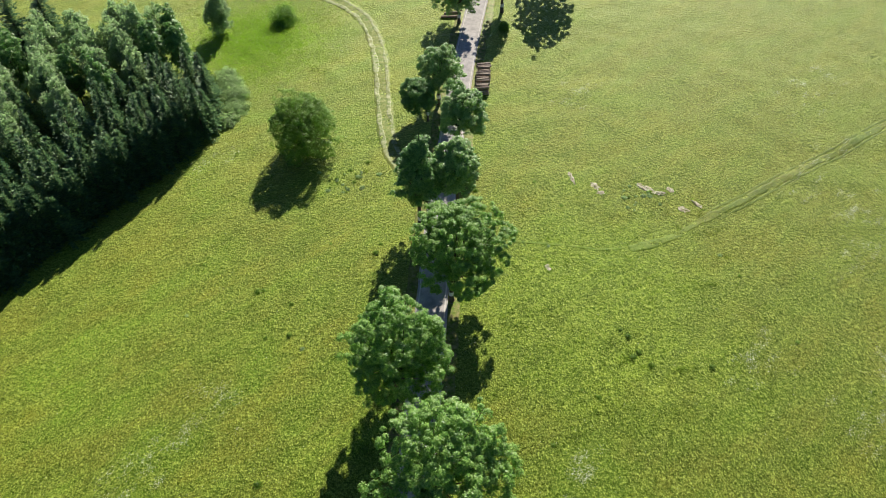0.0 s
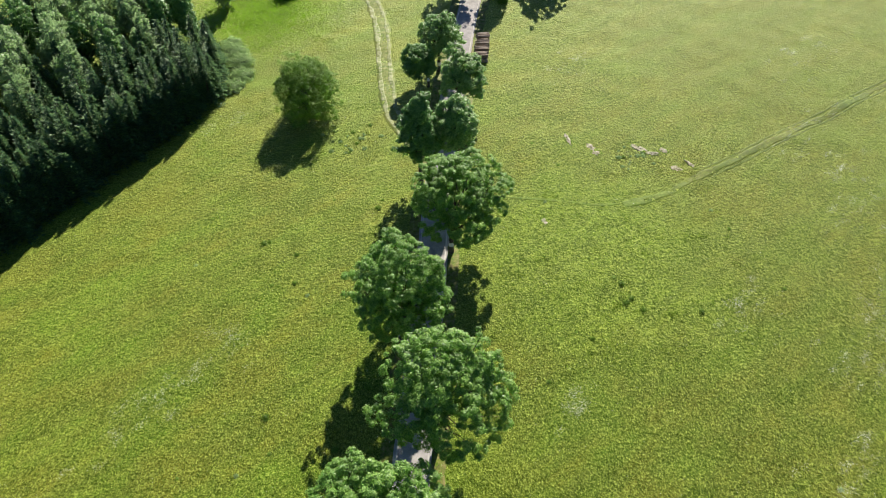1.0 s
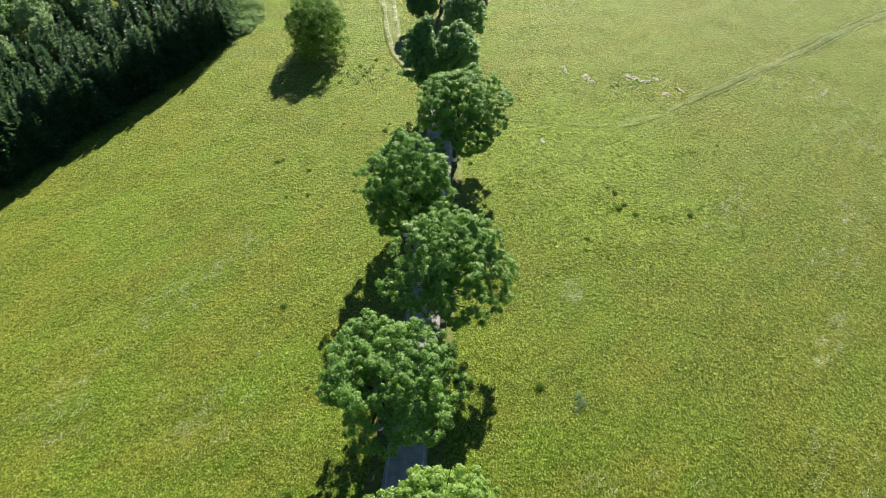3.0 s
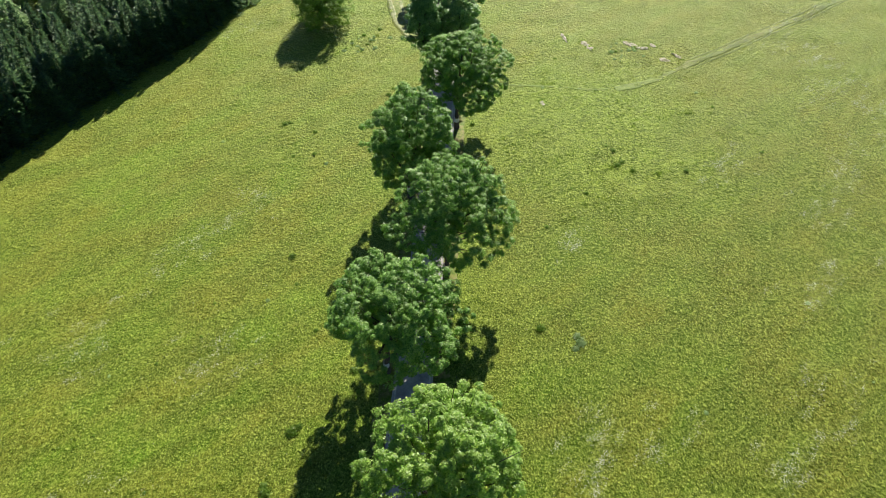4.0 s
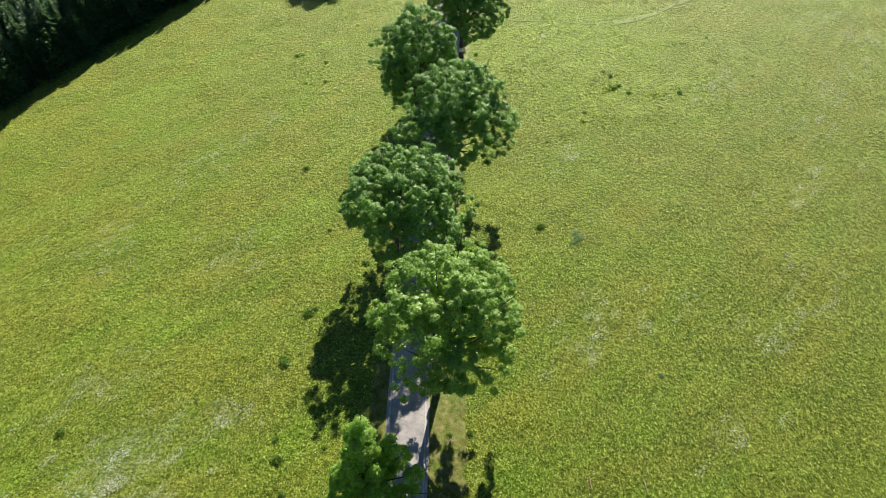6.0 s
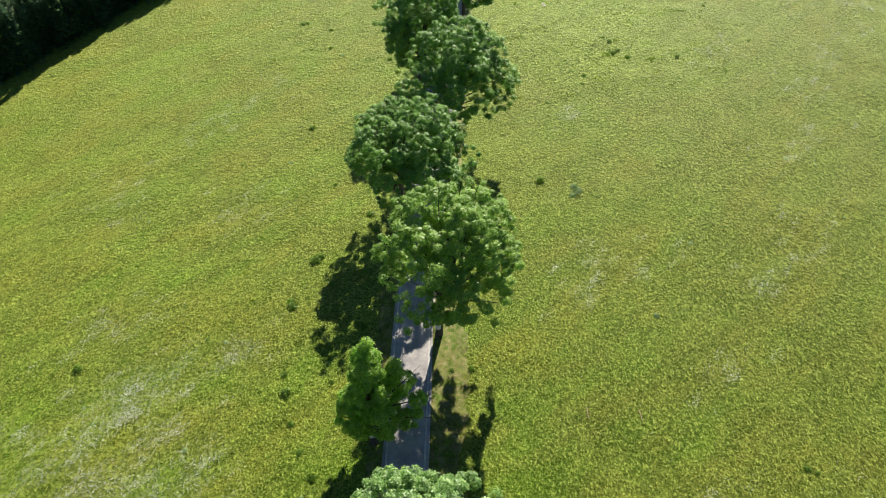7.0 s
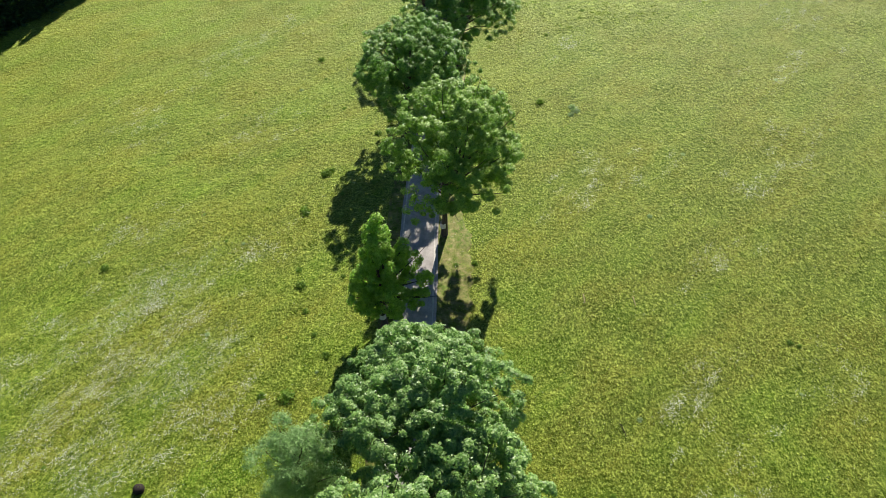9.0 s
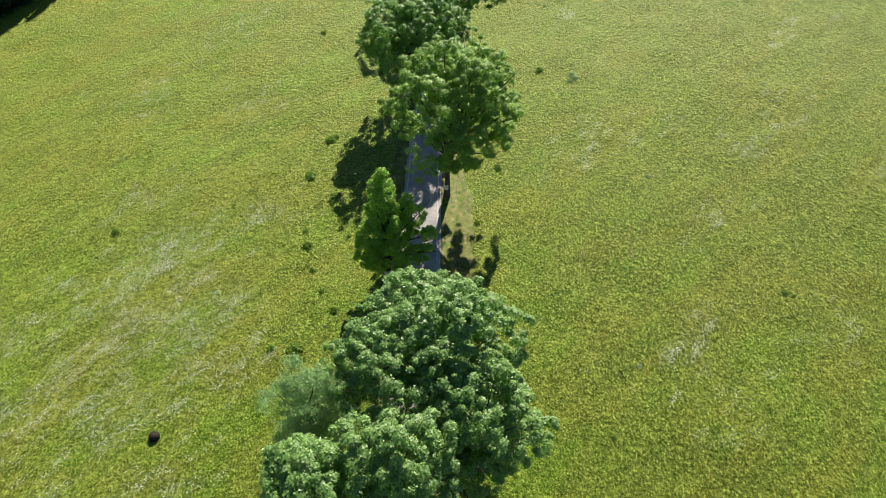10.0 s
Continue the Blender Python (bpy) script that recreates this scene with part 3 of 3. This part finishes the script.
frng = random.Random(7)
EDGE = [(-78, 8), (-57, 43), (-47, 60), (-38.6, 72.8), (-34.0, 82.4)]
for back, step, tall in ((0.0, 1.55, 0.82), (2.1, 1.75, 0.88), (4.3, 2.3, 0.92), (6.6, 2.5, 0.94), (8.9, 2.6, 0.92), (11.2, 2.8, 0.9)):
    for x, y in curve_line(EDGE, step):
        px, py = x - back * 0.85 + frng.uniform(-0.5, 0.5), y + back * 0.525 + frng.uniform(-0.5, 0.5)
        if py > 87.5 or back > 3 and py < 42:
            continue
        spruce(px, py, frng.randrange(4), (1 + max(0, 66 - py) * 0.006) * tall * frng.uniform(0.76, 1.2), frng.uniform(0.80, 1.08), frng.uniform(0, 6.28))
for x, y, s in ((-66, 97, 1.35), (-69, 92, 1.3), (-63.5, 101, 1.2), (-56.2, 77.5, 0.85), (-54.8, 80.5, 0.9), (-58.8, 79.0, 0.9), (-35.4, 84.6, 0.8), (-36.6, 87.4, 0.85), (-38.8, 88.6, 0.85)):
    spruce(x, y, frng.randrange(4), s, 1.45 if s > 1.1 else 1.0, frng.uniform(0, 6.28))

FOREST_BROAD = [(-52.5, 78, 8.5, 2.5, 3.8), (-49, 83.5, 8.5, 2.4, 3.8), (-56, 71, 8.5, 2.5, 3.8), (-60, 66, 8.5, 2.6, 3.8), (-64, 59, 8.5, 2.6, 3.8), (-45.5, 87, 8.5, 2.2, 3.6), (-68, 53, 8.5, 2.6, 3.8), (-71, 45, 8.5, 2.8, 3.8),
                (-55.5, 82, 9, 2.6, 4.0), (-59, 75, 9, 2.6, 4.0), (-66, 77, 9.5, 3.0, 4.4), (-56.5, 95.5, 9, 2.4, 4.0), (-51, 98, 8.5, 2.2, 3.8), (-63, 88, 9, 2.8, 4.2), (-73, 83, 9, 3.0, 4.2), (-80, 84, 9, 3.2, 4.2), (-80, 92, 9, 3.4, 4.4), (-66, 67, 8.5, 2.8, 4.0), (-73, 65, 8.5, 3.0, 4.0), (-75, 55, 8.5, 3.0, 4.0), (-82, 76, 9, 3.2, 4.2), (-48, 90.5, 8.5, 2.2, 3.6), (-41.5, 93.5, 8, 2.0, 3.4),
                (-53, 91, 10, 2.6, 4.2), (-47.5, 95, 10, 2.3, 4.4), (-44.5, 92, 9, 2.2, 4.0), (-57, 86, 9, 2.8, 4.0), (-61, 80, 9, 2.8, 4.2), (-66, 84, 9, 3.0, 4.0), (-50.5, 87, 8.5, 2.3, 3.6),
                (-64, 73, 8.5, 2.8, 4.0), (-72, 78, 9, 3.2, 4.2), (-60, 93, 9.5, 2.5, 4.2), (-72, 88, 9, 3.2, 4.4), (-69, 68, 8, 3.0, 4.0), (-76, 96, 9, 3.2, 4.2), (-70, 60, 8, 3.0, 4.0), (-43.5, 97.5, 8.5, 1.9, 3.6), (-77, 70, 9, 3.4, 4.2)]
copies = []
for i, (x, y, cz, r, rz) in enumerate(FOREST_BROAD):
    pale = i % 3 != 1
    made = broad_tree("birch_tree" if pale else "forest_tree", x, y, (x, y, cz * 0.66), (r * 0.92, rz * 1.15), 300 + i, "slender grey-green birch among the forest trees" if pale else "dark green broadleaf tree in the forest", BIRCHLEAF if pale else DEEP,
               300, 34, 0.21, 14, 0.42, shape="full", bark=BIRCHBARK if pale else BARK, band=False, trunk_r=0.14, group="forest trees", droop=0.55 if pale else 0.0)
    copies.append(made)
for k, (x, y) in enumerate(((-58, 84), (-54.5, 86.5), (-62.5, 84), (-50, 93.5), (-69.5, 81), (-46, 98.5), (-59, 89.5), (-65.5, 92.5))):
    c = copy_thing(copies[(k * 5 + 2) % len(copies)], pose(x, y, ground_z(x, y), 0, 0, k * 67.0))
    s = 0.82 + 0.05 * (k % 5)
    c.scale = (s, s, s * 1.05)

# ---- shrubs, weeds and herbs ----
def shrub(name, x, y, r, h, leaf, n, size, seed, label, group="shrubs"):
    t = thing(name, x, y, label, "shrub", group)
    part("foliage", tuft_meshes(seed, r, h, leaf, n, size), t)
    rng = np.random.default_rng(seed)
    for k in range(4):
        w = rng.uniform(0, 6.28)
        v, f = tube([(0, 0, -0.05), (0.2 * r * math.cos(w), 0.2 * r * math.sin(w), 0.4 * h), (0.6 * r * math.cos(w), 0.6 * r * math.sin(w), 0.8 * h)], [0.05, 0.035, 0.012], 5)
        part("stem", mesh_of("stem", v, f, BARK, True), t)


shrub("round_shrub", -29.4, 110.6, 2.3, 3.2, BUSHLEAF, 4800, 0.17, 401, "greyish twiggy round shrub in the far meadow")
for i, (x, y, r, h) in enumerate(((-34.6, 91.4, 2.2, 1.3), (-33.2, 88.6, 2.6, 1.5), (-32.4, 85.4, 2.2, 1.2), (-32.9, 82.6, 1.7, 0.9), (-35.6, 94.0, 1.8, 1.0))):
    shrub("grey_willow_shrub", x, y, r, h, PALEWEED, 5200, 0.115, 402 + i, "low silvery willow shrub at the forest corner")
shrub("small_shrub", 6.7, 107.6, 0.9, 1.3, HERB, 800, 0.2, 404, "small leafy green shrub beside the lane")
shrub("small_shrub", -2.0, 16.6, 0.9, 1.1, HERB, 700, 0.18, 405, "small dark green shrub on the lane verge")

WEED = [tuft_meshes(420 + i, 0.55, 0.36, HERB, 230, 0.10, 0.3) for i in range(4)]
GREYWEED = [tuft_meshes(430 + i, 0.55, 0.24, PALEWEED, 200, 0.12, 0.6) for i in range(2)]


def weed(x, y, s, k, pale=False):
    t = thing("weed_clump", x, y, "pale grey-green weed clump in the grass" if pale else "dark green weed clump in the grass", "weed", "meadow weeds")
    t.scale = (s, s, s)
    t.rotation_euler = (0, 0, k * 1.3)
    part("leaves", (GREYWEED if pale else WEED)[k % (2 if pale else 4)], t)


WEEDS = [(-22.8, 51.2, 1.0), (-22.2, 51.5, 0.7), (-18.8, 49.4, 0.8), (-18.4, 45.3, 0.7), (-20.8, 44.9, 0.6), (-18.6, 29.0, 1.0), (16.4, 45.2, 0.8), (16.5, 42.7, 1.0), (17.1, 43.3, 0.8), (18.1, 41.7, 0.9), (15.7, 46.0, 0.6),
         (-17.0, 3.8, 1.3), (-15.7, 9.1, 1.3), (-15.2, 9.6, 0.9), (-16.2, -4.9, 1.2), (-17.6, -15.6, 0.9), (-15.7, -15.7, 1.6), (-33.8, -2.4, 1.0), (22.2, -11.5, 0.7), (22.8, -11.8, 0.5), (-17.2, 4.4, 0.9), (-16.6, -3.2, 0.8),
         (-14.6, 0.5, 0.9), (-15.4, -7.6, 0.8), (-13.9, 6.4, 0.8), (5.8, 19.6, 1.1), (-13.2, -12.0, 0.9), (-14.4, -10.0, 0.7), (24.0, 41.5, 0.8), (12.4, 38.0, 0.7), (7.6, 33.0, 0.6)]
for i, (x, y, s) in enumerate(WEEDS):
    weed(x, y, s * 0.85, i)
for i, (x, y, s) in enumerate(((9.3, 17.9, 1.1), (9.0, 18.7, 0.8), (8.8, 17.3, 0.7))):
    weed(x, y, s, i, True)
prng = random.Random(29)
for x0, y0, spread, n in ((-14.8, 70.6, 1.7, 24), (21.2, 66.3, 1.2, 14)):
    for i in range(n):
        weed(prng.gauss(x0, spread), prng.gauss(y0, spread), prng.uniform(0.3, 0.75), i, prng.random() < 0.75)
wrng = random.Random(19)
for i in range(70):
    x, y = wrng.uniform(-34, 36), wrng.uniform(-28, 70)
    if abs(x - road_x(y)) > 7:
        weed(x, y, wrng.uniform(0.25, 0.55), i, wrng.random() < 0.3)
for i in range(46):
    y = wrng.uniform(-20, 75)
    weed(road_x(y) + wrng.choice((-1, 1)) * wrng.uniform(2.6, 6.0) - 1.0, y, wrng.uniform(0.4, 0.9), i)

# ---- dark stump, stakes ----
def stump(x, y):
    t = thing("tree_stump", x, y, "short dark weathered stump standing in the meadow", "stump")
    rng = np.random.default_rng(5)
    v, f = tube([(0, 0, -0.1), (0.02, 0, 0.15), (0.05, 0.03, 0.38), (0.05, 0.03, 0.40)], [0.44, 0.36, 0.30, 0.05], 12, 0.16, rng)
    part("trunk", mesh_of("trunk", v, f, DARKWOOD), t)


def stake(x, y, lean, mat, label):
    t = thing("wooden_stake", x, y, label, "stake", "field stakes")
    v, f = tube([(0, 0, -0.1), (lean * 0.5, -0.3, 0.12), (lean, -1.2, 0.2), (lean * 1.05, -1.25, 0.2)], [0.028, 0.034, 0.03, 0.01], 8)
    part("pole", mesh_of("pole", v, f, mat, True), t)


stump(-24.8, -22.6)
stake(8.3, -17.9, 0.35, DARKWOOD, "dark weathered stick lying in the grass")
stake(7.2, -6.2, 0.0, CUTWOOD, "pale bare stick lying in the grass")
stake(11.1, -6.5, 0.1, CUTWOOD, "pale bare stick lying in the grass")

# ---- bare earth scars ----
def earth_scar(x, y, rx, ry, turn, seed):
    t = thing("earth_scar", x, y, "bare pale earth scar in the meadow turf", "bare patch", "earth scars")
    t.rotation_euler = (0, 0, turn)
    rng = np.random.default_rng(seed)
    n, rings = 18, 5
    verts, faces = [(0, 0, 0.10)], []
    wob = [1 + 0.35 * math.sin(2 * k / n * 6.28 + seed) * rng.random() + rng.uniform(-0.38, 0.3) for k in range(n)]
    for r in range(1, rings + 1):
        q = r / rings
        for k in range(n):
            w = 6.2832 * k / n
            z = 0.05 * (1 - q * q) + rng.uniform(-0.03, 0.05) if r < rings else -0.12
            verts.append((rx * q * wob[k] * math.cos(w), ry * q * wob[k] * math.sin(w), z + 0.05 * q * max(0, math.sin(w)) * (r < rings)))
    quads = [(1 + (r - 1) * n + k, 1 + (r - 1) * n + (k + 1) % n, 1 + r * n + (k + 1) % n, 1 + r * n + k) for r in range(1, rings) for k in range(n)]
    me = mesh_of("soil", verts, quads + [(0, 1 + k, 1 + (k + 1) % n, 1 + (k + 2) % n) for k in range(0, n, 2)], EARTH)
    part("soil", me, t)
    v, f = leaf_blades(np.array([(rx * 1.05 * math.cos(a) * rng.uniform(0.9, 1.25), ry * 1.05 * math.sin(a) * rng.uniform(0.9, 1.3), 0.16) for a in rng.uniform(0, 6.28, 34)]), unit(rng.normal(size=(34, 3)) + np.array([0, -0.4, 0.6])), 0.12, rng, 1.8)
    part("turf_edge", mesh_of("turf_edge", v, f, HERB), t, "ragged grass round the bare earth")["kind"] = "stuff"


for i, (x, y, rx, ry, turn) in enumerate(((13.4, 70.2, 0.28, 0.95, 0.1), (16.2, 68.6, 0.55, 0.75, 0.4), (16.7, 67.4, 0.5, 0.35, -0.3), (22.4, 68.4, 1.1, 0.45, -0.7), (23.8, 67.3, 0.7, 0.4, -0.2), (25.4, 68.0, 0.35, 0.6, 0.2), (26.4, 64.5, 0.6, 0.55, 0.0), (28.3, 65.2, 0.35, 0.8, 0.5), (9.1, 54.9, 0.3, 0.5, 0.2))):
    earth_scar(x, y, rx * 1.2, ry * 1.2, turn, 500 + i)

# ---- log piles and beams ----
def log_pile(x, y, length, seed, label):
    rng = np.random.default_rng(seed)
    t = thing("log_pile", x, y, label, "log pile", "log piles")
    for layer, count in enumerate((5, 5, 4, 4)):
        for k in range(count):
            yy = (k - (count - 1) / 2) * length / 5 + rng.uniform(-0.05, 0.05)
            r = length / 10 * rng.uniform(0.78, 1.0)
            z = r + layer * length / 5 * 0.88
            h = 1.0 * rng.uniform(0.82, 1.1)
            tilt = rng.uniform(-0.13, 0.13)
            v, f = tube([(-h, yy - tilt, z), (-h + 0.005, yy - tilt, z), (0, yy, z), (h - 0.005, yy + tilt, z), (h, yy + tilt, z)], [0.02, r, r * 0.97, r * 0.93, 0.02], 9, 0.05, rng)
            part("log", mesh_of("log", v, f, LOGWOOD), t)


for i, yy in enumerate((89.6, 91.4, 93.2, 95.0)):
    log_pile(2.65 + 0.08 * (yy - 89.6), yy, 1.7, 600 + i, "pile of short reddish-brown logs stacked beside the lane")


def beam(x, y, length, turn, label):
    t = thing("timber_beam", x, y, label, "timber", "timber beams")
    t.rotation_euler = (0, 0, turn)
    bm = bmesh.new()
    bmesh.ops.create_cube(bm, size=1, matrix=Matrix.Translation((0, 0, 0.19)) @ Matrix.Diagonal((length, 0.3, 0.32, 1)))
    bmesh.ops.bevel(bm, geom=bm.edges[:], offset=0.03, segments=1)
    me = bpy.data.meshes.new("beam")
    bm.to_mesh(me)
    bm.free()
    me.materials.append(LOGWOOD)
    part("beam", me, t)


beam(-2.2, 111.3, 2.8, 0.05, "dark squared timber beam lying on the grass")
beam(-2.0, 112.6, 2.2, 0.2, "brown timber beam lying on the grass")

# ---- grass, lush herbs and flowers ----
def in_lane(x, y):
    rx = np.interp(y, ROAD_Y, ROAD_X)
    return np.abs(x - rx) < 1.95


def near_line(x, y, line, d):
    L = np.array(line[::3])
    out = np.zeros(len(x), bool)
    for p in L:
        out |= (x - p[0]) ** 2 + (y - p[1]) ** 2 < d * d
    return out


def heights(x, y):
    return np.array([ground_z(a, b) for a, b in zip(x, y)])


def blades(x, y, rng, tall, wide, lean):
    """Two bent blades to a tuft."""
    n = len(x)
    z = heights(x, y)
    V = []
    for k in range(2):
        w = rng.uniform(0, 6.2832, n)
        h = tall * rng.uniform(0.5, 1.3, n)
        l = h * rng.uniform(0.3, 1.0, n) * lean
        wd = wide * rng.uniform(0.6, 1.3, n)
        ox, oy = rng.normal(0, 0.07, n), rng.normal(0, 0.07, n)
        dx, dy = np.cos(w), np.sin(w)
        a = np.stack([x + ox - dy * wd, y + oy + dx * wd, z - 0.03], 1)
        b = np.stack([x + ox + dy * wd, y + oy - dx * wd, z - 0.03], 1)
        c = np.stack([x + ox + dx * l, y + oy + dy * l, z + h], 1)
        V.append(np.stack([a, b, c], 1))
    V = np.stack(V, 1).reshape(-1, 3)
    return V, np.arange(len(V), dtype=np.int32).reshape(-1, 3)


grng = np.random.default_rng(11)
N = 250000
gy = -32 + 152 * grng.random(N) ** 1.15
gx = grng.uniform(-1, 1, N) * (40 + (gy + 32) * 0.32) + 2
ok = ~in_lane(gx, gy) & ~near_line(gx, gy, track_line, 0.95)
gx, gy = gx[ok], gy[ok]
v, f = blades(gx, gy, grng, 0.080, 0.036, 1.9)
tagged(new("meadow_grass", mesh_of("meadow_grass", v, f, GRASS)), "short green and yellowish meadow grass", "grass", kind="stuff")

hx, hy = [], []
for n, x0, x1, y0, y1 in ((420, 0, 30, 30, 66), (300, -40, -13, -26, 20), (300, -40, -10, 22, 80), (500, -48, -20, 92, 118)):
    for k in range(n):
        x, y = grng.uniform(x0, x1), grng.uniform(y0, y1)
        if noise.noise((x / 5, y / 5, 2.2)) > -0.05:
            hx += list(grng.normal(x, 0.20, 12))
            hy += list(grng.normal(y, 0.20, 12))
hx, hy = np.array(hx), np.array(hy)
ok = np.abs(hx - np.interp(hy, ROAD_Y, ROAD_X)) > 3.0
v, f = blades(hx[ok], hy[ok], grng, 0.10, 0.05, 1.7)
tagged(new("grass_tussocks", mesh_of("grass_tussocks", v, f, GRASS)), "taller tussocks of green meadow grass", "grass", kind="stuff")

N = 30000
lx, ly = grng.normal(-33, 5.5, N), grng.normal(105, 7.0, N)
ok = (lx > -47) & (lx < -16)
lx, ly = lx[ok], ly[ok]
v, f = leaf_blades(np.stack([lx, ly, heights(lx, ly) + grng.uniform(0.04, 0.2, len(lx)) + np.array([0.22 * max(0.0, noise.noise((a / 1.3, b / 1.3, 4.4))) for a, b in zip(lx, ly)])], 1), unit(grng.normal(size=(len(lx), 3)) * 0.7 + np.array([0, 0, 0.8])), 0.11, grng, 1.6)
tagged(new("lush_herbs", mesh_of("lush_herbs", v, f, LUSH)), "lush bright green tall herbs in the damp meadow", "herbs", kind="stuff")

PATCHES = ((14, 8, 1.8), (19, -4, 1.8), (30, 12, 2.2), (24, -16, 1.8), (36, 2, 2.2), (10, 30, 1.4), (42, 42, 2.6), (50, 52, 3.0), (-30, -14, 3.2), (-34.5, -20, 3.0), (-26, -19.5, 2.4), (-36, -12, 3.0), (-22, -12, 1.4), (-27, -4.5, 2.0), (-32.2, -8.3, 3.0), (-28.1, -14.2, 3.2), (-30.0, -21.9, 3.0), (12.6, -17.6, 1.5), (15.4, -14.6, 1.8), (-20.5, -0.9, 1.4), (-32.2, 1.9, 1.8), (-29, -6, 2.0), (-25, -9, 1.6), (-32.5, 73.1, 1.4), (-25.7, 36.7, 2.2), (-29.3, 29.7, 2.0), (45.8, 56.8, 3.2),
           (51.2, 91.1, 3.0), (47.4, 64.4, 3.0), (15.5, 88.3, 2.0), (29.3, 42.1, 2.0), (8.5, 8.0, 1.6), (7.5, 4.0, 1.3), (-36, 18, 3), (-24, 17, 2.5), (44, 70, 3.0), (33, 24, 2.4), (25, 6, 2.0), (-21, -18, 2.0), (-24, -26, 2.4), (16, -22, 1.5), (38, 36, 2.6))
fx, fy = [], []
for x, y, r in PATCHES:
    for k in range(int((15 if x < -15 and y < 10 else 8) * r)):
        a, d = grng.normal(0, r * 1.2), grng.normal(0, r * 0.65)
        ux, uy = x + 0.71 * a - 0.71 * d, y + 0.71 * a + 0.71 * d
        m = grng.integers(8, 62)
        u, w = grng.normal(0, 0.50, m), grng.normal(0, 0.22, m)
        fx += list(ux + 0.71 * u - 0.71 * w)
        fy += list(uy + 0.71 * u + 0.71 * w)
fx += list(grng.uniform(-60, 60, 6000))
fy += list(-30 + 145 * grng.random(6000))
fx, fy = np.array(fx), np.array(fy)
ok = ~in_lane(fx, fy)
fx, fy = fx[ok], fy[ok]
v, f = leaf_blades(np.stack([fx, fy, heights(fx, fy) + grng.uniform(0.16, 0.3, len(fx))], 1), unit(grng.normal(size=(len(fx), 3)) * 0.3 + np.array([0, 0, 1])), 0.056, grng, 1.1)
tagged(new("white_flowers", mesh_of("white_flowers", v, f, PETAL)), "small white meadow flowers scattered in drifts", "flowers", kind="stuff")
